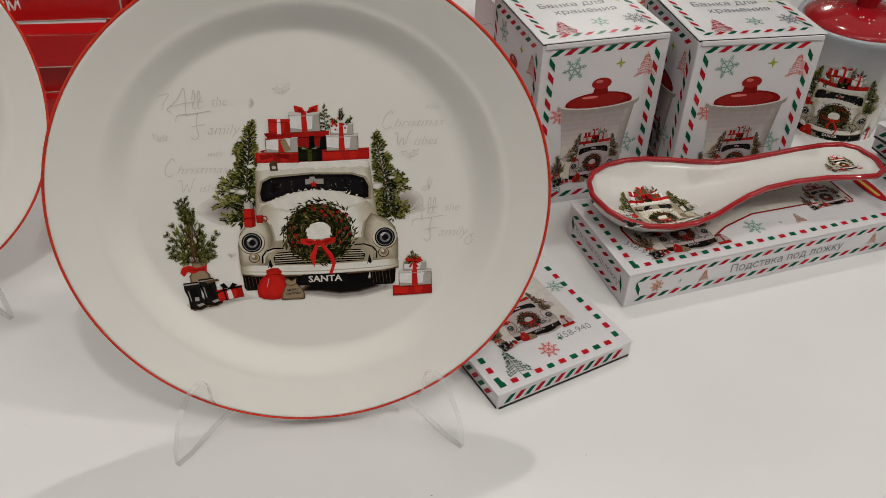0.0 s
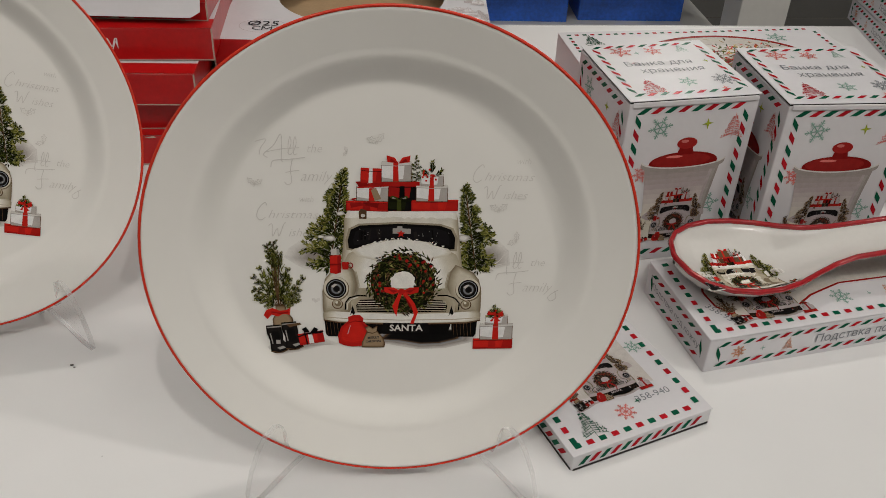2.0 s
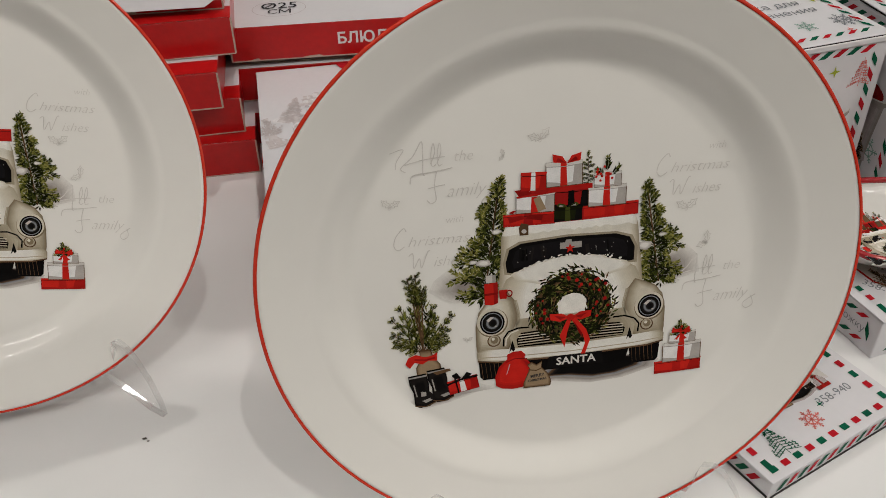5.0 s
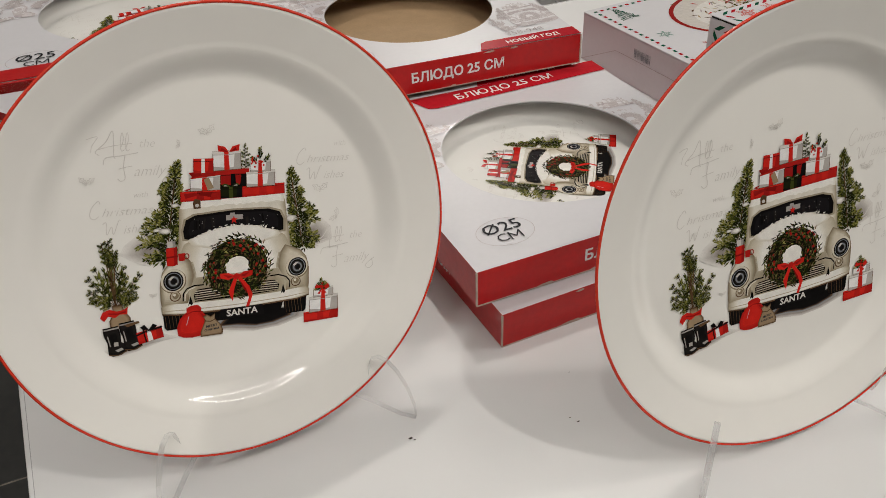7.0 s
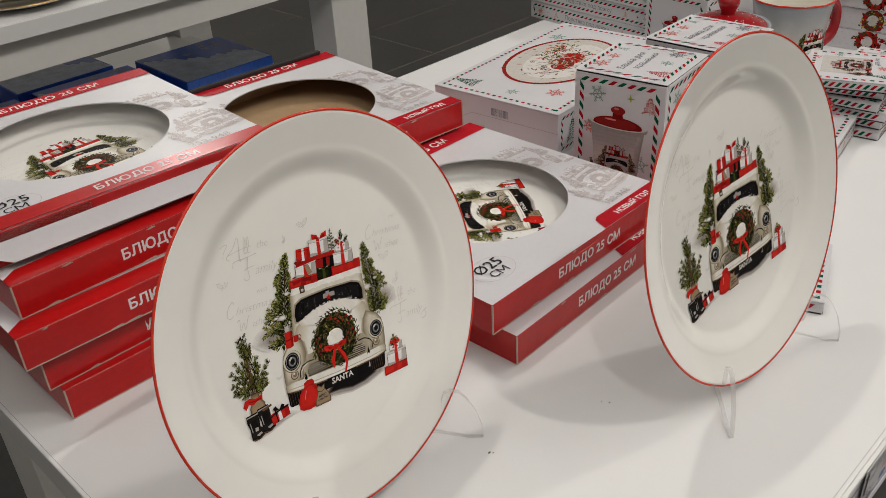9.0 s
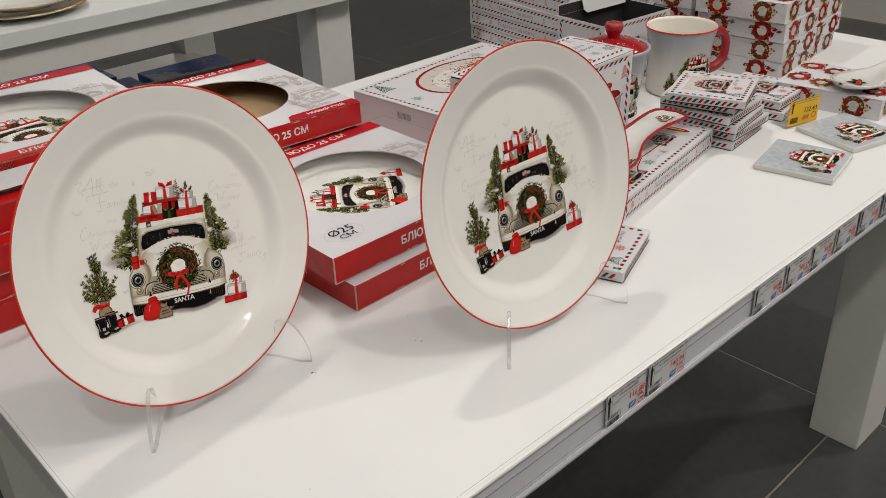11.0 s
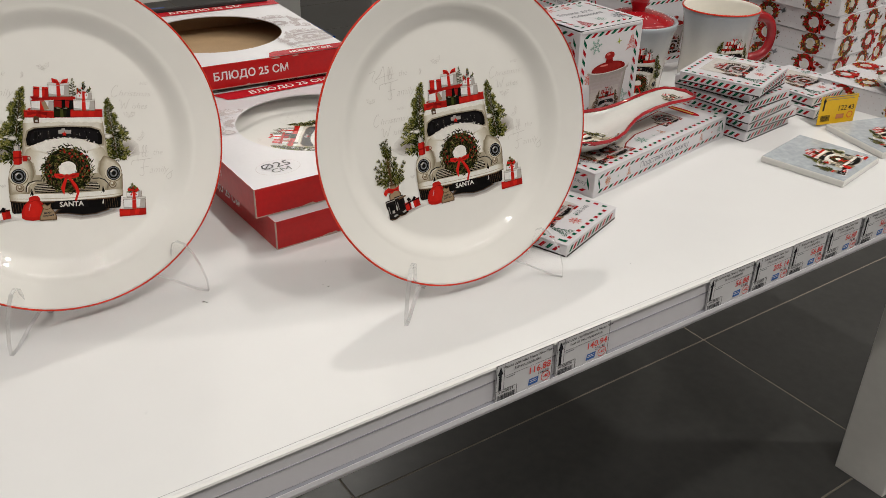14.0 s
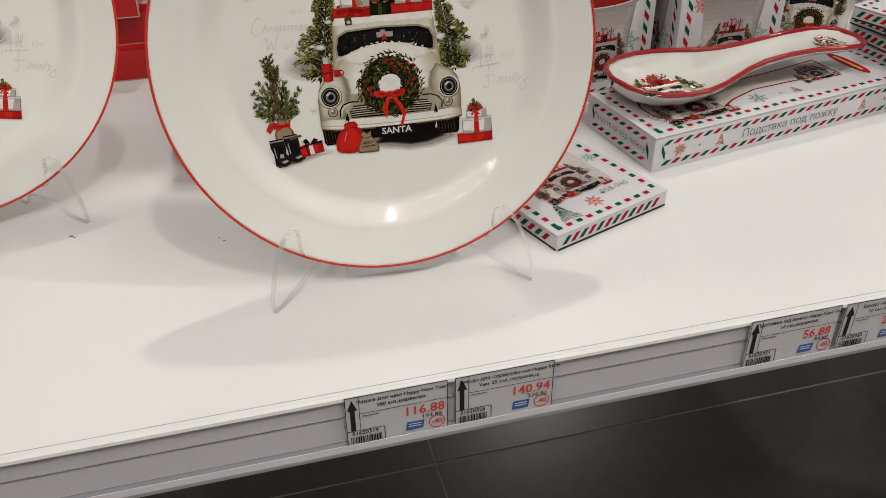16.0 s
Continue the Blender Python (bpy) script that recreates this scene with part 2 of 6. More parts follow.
def lathe(profile, n=96, closed=False):
    """A turned body from (radius, height) pairs."""
    bm = bmesh.new()
    rings = []
    for r, z in profile:
        rings.append([bm.verts.new((0, 0, z))] if r < 1e-6 else [bm.verts.new((r * math.cos(2 * math.pi * k / n), r * math.sin(2 * math.pi * k / n), z)) for k in range(n)])
    pairs = list(zip(rings, rings[1:])) + ([(rings[-1], rings[0])] if closed else [])
    for a, b in pairs:
        for k in range(n):
            j = (k + 1) % n
            if len(a) == 1 and len(b) == 1:
                continue
            if len(a) == 1:
                bm.faces.new((a[0], b[j], b[k]))
            elif len(b) == 1:
                bm.faces.new((a[k], a[j], b[0]))
            else:
                bm.faces.new((a[k], a[j], b[j], b[k]))
    bmesh.ops.recalc_face_normals(bm, faces=bm.faces[:])
    return bm


def tube(points, radius, n=10, closed=False):
    """A round bar along a line of points; radius may be a list."""
    bm = bmesh.new()
    pts = [Vector(p) for p in points]
    rad = radius if isinstance(radius, (list, tuple)) else [radius] * len(pts)
    rings = []
    for i, p in enumerate(pts):
        a = pts[i - 1] if i or closed else p
        b = pts[(i + 1) % len(pts)] if i < len(pts) - 1 or closed else p
        q = (b - a).to_track_quat("Z", "Y")
        rings.append([bm.verts.new(p + q @ Vector((rad[i] * math.cos(2 * math.pi * k / n), rad[i] * math.sin(2 * math.pi * k / n), 0))) for k in range(n)])
    for a, b in list(zip(rings, rings[1:])) + ([(rings[-1], rings[0])] if closed else []):
        off = min(range(n), key=lambda o: sum((a[k].co - b[(k + o) % n].co).length for k in range(n)))
        for k in range(n):
            bm.faces.new((a[k], a[(k + 1) % n], b[(k + 1 + off) % n], b[(k + off) % n]))
    if not closed:
        bm.faces.new(rings[0][::-1])
        bm.faces.new(rings[-1])
    bmesh.ops.recalc_face_normals(bm, faces=bm.faces[:])
    return bm


def prism(outline, depth, bevel=0.0):
    """A flat outline in x and y, given thickness along z."""
    bm = bmesh.new()
    f = bm.faces.new([bm.verts.new((x, y, 0)) for x, y in outline])
    for v in bmesh.ops.extrude_face_region(bm, geom=[f])["geom"]:
        if isinstance(v, bmesh.types.BMVert):
            v.co.z += depth
    bmesh.ops.recalc_face_normals(bm, faces=bm.faces[:])
    if bevel:
        bmesh.ops.bevel(bm, geom=bm.edges[:], offset=bevel, segments=2, affect="EDGES", profile=0.5)
    return bm


# ---- printing: flat shapes laid on a surface, layer over layer ----
LIFT = 0.00006
FONTS = {}


def letters(text, size, shear=0.0, align="CENTER", bold=0.0):
    """The outlines of built-in letters as flat faces."""
    key = (text, size, shear, align, bold)
    if key not in FONTS:
        cu = bpy.data.curves.new("letters", "FONT")
        cu.body, cu.size, cu.shear, cu.align_x, cu.align_y, cu.resolution_u, cu.offset = text, size, shear, align, "CENTER", 2, bold
        ob = bpy.data.objects.new("letters", cu)
        scene.collection.objects.link(ob)
        deps = bpy.context.evaluated_depsgraph_get()
        me = bpy.data.meshes.new_from_object(ob.evaluated_get(deps))
        FONTS[key] = ([tuple(v.co)[:2] for v in me.vertices], [tuple(p.vertices) for p in me.polygons])
        bpy.data.objects.remove(ob)
        bpy.data.meshes.remove(me)
        bpy.data.curves.remove(cu)
    return FONTS[key]


def advance(text, size, bold):
    """How far a run of letters carries the pen."""
    reach = lambda q: max(v[0] for v in letters(q, size, 0.0, "LEFT", bold)[0])
    return reach(text + "|") - reach("|")


def line_of(text, size, shear, align, bold):
    """A line of letters; the built-in letter en is set from three bars, since its own outline fills badly."""
    if "н" not in text or shear:
        return letters(text, size, shear, align, bold)
    v, f, pen = [], [], 0.0
    for k, run in enumerate(text.split("н")):
        if k:
            for x0, y0, x1, y1 in ((0.08, 0.0, 0.16, 0.54), (0.42, 0.0, 0.505, 0.54), (0.16, 0.24, 0.42, 0.32)):
                f.append(tuple(range(len(v), len(v) + 4)))
                v += [(pen + a * size, (b - 0.36) * size) for a, b in ((x0, y0), (x1, y0), (x1, y1), (x0, y1))]
            pen += advance("н", size, bold)
        if run.strip():
            rv, rf = letters(run, size, 0.0, "LEFT", bold)
            f += [tuple(len(v) + i for i in g) for g in rf]
            v += [(a + pen, b) for a, b in rv]
        if run:
            pen += advance(run, size, bold)
    if align == "CENTER":
        v = [(a - pen / 2, b) for a, b in v]
    return v, f


class Print:
    """Collects coloured flat shapes."""

    def __init__(self):
        self.v, self.f, self.c = [], [], []

    def poly(self, pts, ink, layer=0):
        n = len(self.v)
        area = sum(a[0] * b[1] - b[0] * a[1] for a, b in zip(pts, list(pts[1:]) + [pts[0]]))
        self.v += [(p[0], p[1], layer) for p in (pts if area > 0 else pts[::-1])]
        self.f.append(tuple(range(n, n + len(pts))))
        self.c.append(ink)

    def rect(self, x0, y0, x1, y1, ink, layer=0):
        self.poly([(x0, y0), (x1, y0), (x1, y1), (x0, y1)], ink, layer)

    def oval(self, x, y, rx, ry, ink, layer=0, n=24, a0=0, a1=360):
        self.poly([(x + rx * math.cos(radians(a0 + (a1 - a0) * k / n)), y + ry * math.sin(radians(a0 + (a1 - a0) * k / n))) for k in range(n)], ink, layer)

    def ring(self, x, y, rx, ry, w, ink, layer=0, n=36, a0=0, a1=360):
        p = [(math.cos(radians(a0 + (a1 - a0) * k / n)), math.sin(radians(a0 + (a1 - a0) * k / n))) for k in range(n + 1)]
        for (c, s), (d, t) in zip(p, p[1:]):
            self.poly([(x + rx * c, y + ry * s), (x + rx * d, y + ry * t), (x + (rx - w) * d, y + (ry - w) * t), (x + (rx - w) * c, y + (ry - w) * s)], ink, layer)

    def line(self, pts, w, ink, layer=0):
        for a, b in zip(pts, pts[1:]):
            d = Vector((b[0] - a[0], b[1] - a[1]))
            if d.length:
                s = Vector((-d.y, d.x)).normalized() * w / 2
                self.poly([(a[0] - s.x, a[1] - s.y), (b[0] - s.x, b[1] - s.y), (b[0] + s.x, b[1] + s.y), (a[0] + s.x, a[1] + s.y)], ink, layer)

    def needle(self, x, y, angle, length, w, ink, layer=0):
        c, s = math.cos(angle), math.sin(angle)
        self.poly([(x, y), (x + length * 0.45 * c + w * s, y + length * 0.45 * s - w * c), (x + length * c, y + length * s), (x + length * 0.45 * c - w * s, y + length * 0.45 * s + w * c)], ink, layer)

    def text(self, text, x, y, size, ink, layer=0, shear=0.0, align="CENTER", turn=0.0, bold=0.0, stretch=1.0):
        v, f = line_of(text, size, shear, align, bold)
        c, s, n = math.cos(radians(turn)), math.sin(radians(turn)), len(self.v)
        self.v += [(x + (a * c * stretch - b * s), y + (a * s * stretch + b * c), layer) for a, b in v]
        self.f += [tuple(n + i for i in g) for g in f]
        self.c += [ink] * len(f)

    def take(self, other, x=0.0, y=0.0, scale=1.0, turn=0.0, layer=0, palette=None, squash=1.0, keep=None):
        c, s, n = math.cos(radians(turn)) * scale, math.sin(radians(turn)) * scale, len(self.v)
        self.v += [(x + a * c - b * squash * s, y + a * s + b * squash * c, z + layer) for a, b, z in other.v]
        for f, ink in zip(other.f, other.c):
            if keep is None or keep(other.v[f[0]]):
                self.f.append(tuple(n + i for i in f))
                self.c.append(palette[ink.split("~")[0]] if palette else ink)
        return self

    def mesh(self, name, bend=None, step=0.0, lift=LIFT):
        inks = sorted(set(self.c))
        me = mesh_of(name, [(x, y, 0.00025 + lift * z) for x, y, z in self.v], self.f, [INK[i] for i in inks], [inks.index(i) for i in self.c])
        if bend:
            bm = bmesh.new()
            bm.from_mesh(me)
            xs = [v.co.x for v in bm.verts]
            ys = [v.co.y for v in bm.verts]
            for lo, hi, normal in ((min(xs), max(xs), (1, 0, 0)), (min(ys), max(ys), (0, 1, 0))):
                k = lo + step
                while k < hi:
                    bmesh.ops.bisect_plane(bm, geom=bm.verts[:] + bm.edges[:] + bm.faces[:], plane_co=(k * normal[0], k * normal[1], 0), plane_no=normal)
                    k += step
            for v in bm.verts:
                v.co = bend(*v.co)
            bm.normal_update()
            bm.to_mesh(me)
            bm.free()
        return me


def needles(p, x, y, rx, ry, count, inks, length, w, layer, rng, out=None):
    """A fuzzy clump of fir needles."""
    for _ in range(count):
        a, r = rng.uniform(0, 2 * math.pi), math.sqrt(rng.random())
        px, py = x + rx * r * math.cos(a), y + ry * r * math.sin(a)
        p.needle(px, py, out + rng.uniform(-0.9, 0.9) if out is not None else a + rng.uniform(-0.8, 0.8), length * rng.uniform(0.6, 1.3), w, rng.choice(inks), layer + rng.randint(0, 4))


def spray(p, x, y, angle, length, rng, layer, size, bright=0.5, bend=0.25):
    """One fir twig with needles on both sides, darker towards its root."""
    n = max(4, int(length / (size * 0.20)))
    for j in range(n):
        u = (j + 0.4) / n
        a = angle + bend * u
        px, py = x + length * u * math.cos(angle + bend * u * 0.5), y + length * u * math.sin(angle + bend * u * 0.5)
        for s in (-1, 1):
            ink = rng.choice(("pine", "pine", "leaf") if u < 0.45 or rng.random() > bright else ("leaf", "light_leaf", "tip", "tip"))
            p.needle(px, py, a + s * rng.uniform(0.35, 0.95), size * rng.uniform(0.6, 1.15) * (1.1 - 0.5 * u), size * 0.13, ink, layer + int(u * 4) + rng.randint(0, 2))


def fir(p, x, y0, y1, left, right, rng, layer, count=46, lean=0.0, bright=0.5):
    """A loose fir of uneven branches with gaps between them."""
    h = y1 - y0
    p.line([(x + lean, y0), (x, y1)], h * 0.016, "brown", layer)
    for k in range(int(count * 0.9)):
        t = rng.random() ** 1.5 * 0.60
        needles(p, x + lean * (1 - t) + rng.gauss(0, (left + right) * 0.10 * (1 - t)), y0 + h * t, h * 0.05, h * 0.03, 3, ("pine", "pine", "leaf", "leaf"), h * 0.085, h * 0.011, layer, rng)
    for k in range(count):
        t = (k + rng.uniform(-0.3, 0.3)) / count
        t = max(0.0, min(0.985, t))
        side = 1 if k % 2 else -1
        reach = (left if side < 0 else right) * (1 - t) ** 0.95 * rng.choice((0.45, 0.80, 1.05, 1.35)) + h * 0.04
        up = rng.uniform(-0.15, 0.45) + 0.5 * t
        cx = x + lean * (1 - t)
        spray(p, cx, y0 + h * t, up if side > 0 else math.pi - up, reach, rng, layer + 5, h * 0.066, bright, 0.3 * side)
        if t < 0.8:
            for u in (0.45, 0.7):
                b = up + rng.uniform(-0.9, -0.3)
                spray(p, cx + side * reach * u * math.cos(up), y0 + h * t + reach * u * math.sin(up), b if side > 0 else math.pi - b, reach * 0.32, rng, layer + 6, h * 0.058, bright, 0.2 * side)
    for k in range(6):
        spray(p, x, y1 - h * 0.03 * k, radians(90 + (k % 3 - 1) * 38), h * 0.06, rng, layer + 8, h * 0.05, 0.8)


def tones(p, pts, inks, centre, layer, end=0.3):
    """An outline filled with tones that run softly towards a centre."""
    cx, cy = centre
    steps = [inks[0]]
    for a, b in zip(inks, inks[1:]):
        steps += [b] if a == b else [between(a, b, 0.33), between(a, b, 0.67), b]
    top = 0.4 * (len(inks) - 1)
    for k, ink in enumerate(steps):
        u = k / max(1, len(steps) - 1)
        f = 1 - (1 - end) * u
        p.poly([(cx + (x - cx) * f, cy + (y - cy) * f) for x, y in pts], ink, layer + top * u)


def gift(p, x0, y0, x1, y1, wrap, band, layer, bow=True, turn=0.0):
    """A wrapped box with band, shaded end, dark outline and bow."""
    w, h, mx, my = x1 - x0, y1 - y0, (x0 + x1) / 2, (y0 + y1) / 2
    c, s = math.cos(radians(turn)), math.sin(radians(turn))
    T = lambda *q: [(mx + (a * w - w / 2) * c - (b * h - h / 2) * s, my + (a * w - w / 2) * s + (b * h - h / 2) * c) for a, b in q]
    shade = {"white": "m3", "red": "mid_red", "dark_red": "black", "pine": "black"}[wrap]
    p.poly(T((-0.02, -0.03), (1.02, -0.03), (1.02, 1.03), (-0.02, 1.03)), "brown" if wrap == "white" else "dark_red", layer - 0.5)
    p.poly(T((0, 0), (1, 0), (1, 1), (0, 1)), wrap, layer)
    p.poly(T((0.72, 0), (1, 0), (1, 0.9), (0.78, 0.8)), shade, layer + 0.3)
    p.poly(T((0, 0), (1, 0), (1, 0.16), (0.5, 0.10), (0, 0.22)), shade, layer + 0.4)
    p.poly(T((0.38, 0), (0.58, 0), (0.56, 1), (0.40, 1)), band, layer + 1)
    p.poly(T((0, 0.84), (1, 0.84), (1.03, 0.97), (1.01, 1.02), (-0.02, 1.02), (-0.02, 0.92)), "m1" if wrap == "white" else wrap, layer + 0.8)
    p.line(T((0, 0.84), (0.5, 0.80), (1, 0.84)), min(h, 50) * 0.035, "black" if wrap != "white" else "grey", layer + 1.2)
    p.poly(T((0.40, 0.84), (0.57, 0.84), (0.56, 1.02), (0.41, 1.02)), band, layer + 1.4)
    if bow:
        for k in (-1, 1):
            p.poly(T((0.48, 1.0), (0.48 + k * 0.10, 1.24), (0.48 + k * 0.30, 1.36), (0.48 + k * 0.40, 1.20), (0.48 + k * 0.30, 1.04)), band, layer + 2)
            p.poly(T((0.48 + k * 0.12, 1.10), (0.48 + k * 0.28, 1.24), (0.48 + k * 0.30, 1.10)), "dark_red" if band == "red" else "grey", layer + 2.3)


def car_picture():
    """The printed picture: a snowy cream car with gifts, wreath, firs and sacks. Units of 1 = 0.179 mm, origin at the middle of the dish."""
    p, r = Print(), random.Random(5)
    X, Y = (lambda v: v - 447), (lambda v: 335 - v)
    P = lambda *q: [(X(a), Y(b)) for a, b in q]
    MIST, CREAM, FEND = ("m0", "m1", "m2", "m3"), ("c1", "c2", "c3", "c4", "c5"), ("c0", "c1", "c2", "c3", "c4")
    # soft ground mist and the shadow under the car
    tones(p, P((142, 412), (156, 386), (190, 362), (235, 366), (300, 385), (300, 445), (250, 448), (200, 446), (172, 432)), ("m0", "m1", "m2", "m3", "m3", "m4", "m4", "m4"), (X(262), Y(420)), 0, 0.42)
    tones(p, P((640, 440), (640, 385), (700, 370), (742, 360), (770, 388), (776, 430), (720, 444)), ("m0", "m1", "m2", "m3", "m3", "m4", "m4"), (X(690), Y(418)), 0, 0.42)
    tones(p, P((350, 668), (430, 672), (520, 688), (600, 684), (680, 664), (690, 645), (660, 625), (400, 620)), ("m1", "m2", "m3", "m4", "grey", "text_grey", "brown", "brown_black", "black", "black"), (X(540), Y(634)), 3, 0.55)
    tones(p, P((70, 690), (110, 708), (180, 696), (250, 676), (300, 672), (250, 655), (120, 660)), ("m0", "m1", "m2", "m3"), (X(160), Y(684)), 1, 0.5)
    # firs behind
    fir(p, X(309), Y(440), Y(175), 66, 40, r, 10, 36, -40, 0.95)
    fir(p, X(641), Y(444), Y(212), 30, 64, r, 20, 36, 38, 0.85)
    fir(p, X(506), Y(195), Y(128), 20, 22, r, 10, 14)
    for cx, cy, s in ((270, 356, 17), (300, 286, 12), (640, 352, 20), (246, 352, 10), (682, 330, 10)):
        tones(p, [(X(cx) + s * r.uniform(0.8, 1.2) * math.cos(k * 0.7), Y(cy) + s * 0.5 * r.uniform(0.8, 1.2) * math.sin(k * 0.7)) for k in range(9)], ("m3", "m2", "m0"), (X(cx), Y(cy)), 34, 0.5)
    # tyres and dark gap under the bumper
    for a, b in ((250, 318), (614, 690)):
        p.poly(P((a, 596), (b, 596), (b - 3, 640), (b - 10, 648), (a + 10, 648), (a + 3, 640)), "black", 36)
        for k in range(6):
            p.line(P((a + 6 + k * 10, 604), (a + 10 + k * 10, 644)), 1.2, "brown", 37)
    p.poly(P((316, 600), (616, 600), (604, 640), (330, 640)), "black", 35)
    # cab and body in soft tones
    cab = P((304, 400), (309, 340), (310, 300), (320, 278), (350, 272), (470, 268), (590, 272), (618, 280), (624, 300), (628, 340), (636, 400), (640, 440), (300, 440))
    tones(p, cab, ("c1", "c2", "c3", "c4", "c5"), (X(470), Y(285)), 40, 0.88)
    bonnet = P((300, 440), (320, 400), (350, 385), (470, 362), (590, 382), (622, 400), (642, 440), (660, 500), (640, 560), (310, 560), (290, 500))
    tones(p, bonnet, ("c2", "c3", "c4", "c5", "snow"), (X(470), Y(420)), 44, 0.62)
    for s in (-1, 1):
        f = [(X(472 + s * a), Y(b)) for a, b in ((150, 430), (176, 440), (200, 452), (218, 474), (226, 510), (226, 560), (222, 590), (180, 600), (150, 575), (132, 540), (126, 490), (134, 452))]
        tones(p, f, FEND if s > 0 else ("c0", "c1", "c3", "c4", "c5"), (X(472 + s * (178 if s > 0 else 190)), Y(468)), 47, 0.42)
        p.line([(X(472 + s * a), Y(b)) for a, b in ((134, 452), (126, 490), (132, 530))], 4, "c1", 50)
        p.line([(X(472 + s * a), Y(b)) for a, b in ((130, 452), (122, 490), (127, 530))], 3, "c2", 50)
    tones(p, P((345, 500), (600, 500), (626, 545), (622, 580), (330, 580), (326, 545)), ("c2", "c1", "c1"), (X(472), Y(550)), 50, 0.8)
    # bumper with snow
    tones(p, P((246, 576), (260, 570), (330, 574), (470, 578), (610, 574), (690, 568), (699, 576), (698, 596), (660, 603), (560, 606), (470, 609), (380, 606), (290, 604), (248, 598)), ("c1", "c3", "c5", "snow"), (X(472), Y(583)), 52, 0.84)
    p.line(P((248, 598), (290, 605), (470, 610), (660, 604), (698, 596)), 4, "brown", 54)
    p.line(P((250, 589), (330, 594), (470, 597), (620, 594), (697, 588)), 2.5, "c2", 54)
    p.poly(P((418, 606), (548, 606), (553, 638), (412, 638)), "black", 55)
    p.text("SANTA", X(484), Y(622), 27, "m1", 57, stretch=1.12, bold=0.6)
    # windscreen
    p.poly(P((316, 388), (313, 362), (322, 328), (350, 314), (462, 308), (575, 312), (612, 324), (625, 352), (624, 390), (600, 390), (570, 378), (524, 368), (472, 358), (428, 368), (380, 380), (336, 392)), "c1", 55)
    p.poly(P((322, 384), (319, 362), (328, 331), (354, 319), (462, 313), (573, 317), (606, 328), (618, 352), (617, 384), (600, 386), (570, 376), (520, 366), (470, 356), (424, 366), (380, 378), (340, 388)), "black", 56)
    p.poly(P((338, 376), (334, 360), (342, 336), (364, 326), (462, 320), (562, 324), (592, 334), (602, 352), (600, 374), (560, 368), (516, 362), (470, 352), (420, 362), (370, 372)), "glass", 58)
    for k in range(9):
        q = r.uniform(345, 590)
        p.line(P((q, 328 + r.uniform(0, 8)), (q + r.uniform(-6, 6), 360)), r.uniform(3, 9), "black" if k % 2 else "brown_black", 58.5)
    for k in range(26):
        p.oval(X(r.uniform(340, 600)), Y(r.uniform(326, 368)), 1.2, 1.2, "grey", 59, 5)
    p.poly(P((444, 326), (456, 326), (457, 320), (470, 320), (471, 326), (494, 327), (494, 341), (444, 341)), "grey", 60)
    p.poly([(X(467) + (12 if k % 2 == 0 else 5) * math.sin(k * math.pi / 5), Y(341) + (12 if k % 2 == 0 else 5) * math.cos(k * math.pi / 5)) for k in range(10)], "red", 62)
    # drifts of snow with ragged edges
    edge = [(330 + k * 9, 392 - 34 * math.sin(math.pi * k / 31) ** 0.8 + r.uniform(-3, 3)) for k in range(32)]
    tones(p, P(*(edge + [(600, 402), (540, 418), (470, 412), (400, 420), (345, 406)])), ("c4", "c5", "snow", "snow"), (X(470), Y(376)), 62, 0.86)
    for k in range(60):
        q = r.uniform(350, 590)
        p.oval(X(q), Y(388 - 30 * math.sin(math.pi * (q - 330) / 279) + r.uniform(-5, 4)), r.uniform(1.5, 4.5), r.uniform(1, 2.5), "snow", 64, 7)
    top = [(312 + k * 10.3, 300 - r.uniform(0, 7) + (4 if k in (0, 30) else 0)) for k in range(31)]
    tones(p, P(*(top + [(618, 274), (470, 266), (322, 274)])), ("c5", "snow", "snow"), (X(470), Y(279)), 63, 0.94)
    # lamps
    for cx in (285, 660):
        p.oval(X(cx), Y(503), 37, 36, "c0", 56)
        p.oval(X(cx) - 1, Y(501), 35, 34, "c4", 56.5)
        p.oval(X(cx), Y(503), 29, 29, "black", 57)
        p.ring(X(cx), Y(503), 25, 25, 2, "text_grey", 58, 24)
        tones(p, [(X(cx) + 21 * math.cos(k * 0.35), Y(503) + 21 * math.sin(k * 0.35)) for k in range(18)], ("black", "brown_black", "text_grey", "brown_black", "black"), (X(cx) + 2, Y(504)), 59, 0.25)
        p.poly(P((cx - 14, 496), (cx - 4, 488), (cx + 4, 489), (cx - 8, 500)), "m2", 62)
        p.oval(X(cx) + 8, Y(512), 3, 2, "m3", 62, 8)
    for cx in (288, 655):
        p.oval(X(cx), Y(549), 16, 15, "brown", 56)
        p.oval(X(cx), Y(548), 13, 13, "c2", 58)
        p.oval(X(cx) + 1, Y(547), 9, 9, "c0", 59)
        p.oval(X(cx) - 2, Y(544), 4, 4, "c5", 60, 10)
    # grille and its curves
    p.poly(P((344, 572), (341, 552), (352, 536), (470, 530), (588, 536), (602, 552), (598, 570), (470, 574)), "black", 56)
    for k in range(5):
        p.line(P((346 - k * 0.6, 541 + 6.6 * k), (470, 538 + 7 * k), (598, 541 + 6.6 * k)), 2.6, ("c3", "c4", "c2", "c3", "c1")[k], 58)
    p.line(P((310, 566), (311, 545), (322, 530), (345, 523), (372, 524)), 4, "black", 56)
    p.line(P((634, 566), (636, 545), (624, 530), (600, 521), (572, 522)), 4, "black", 56)
    p.line(P((315, 566), (317, 547), (328, 534), (346, 528)), 3, "c5", 56)
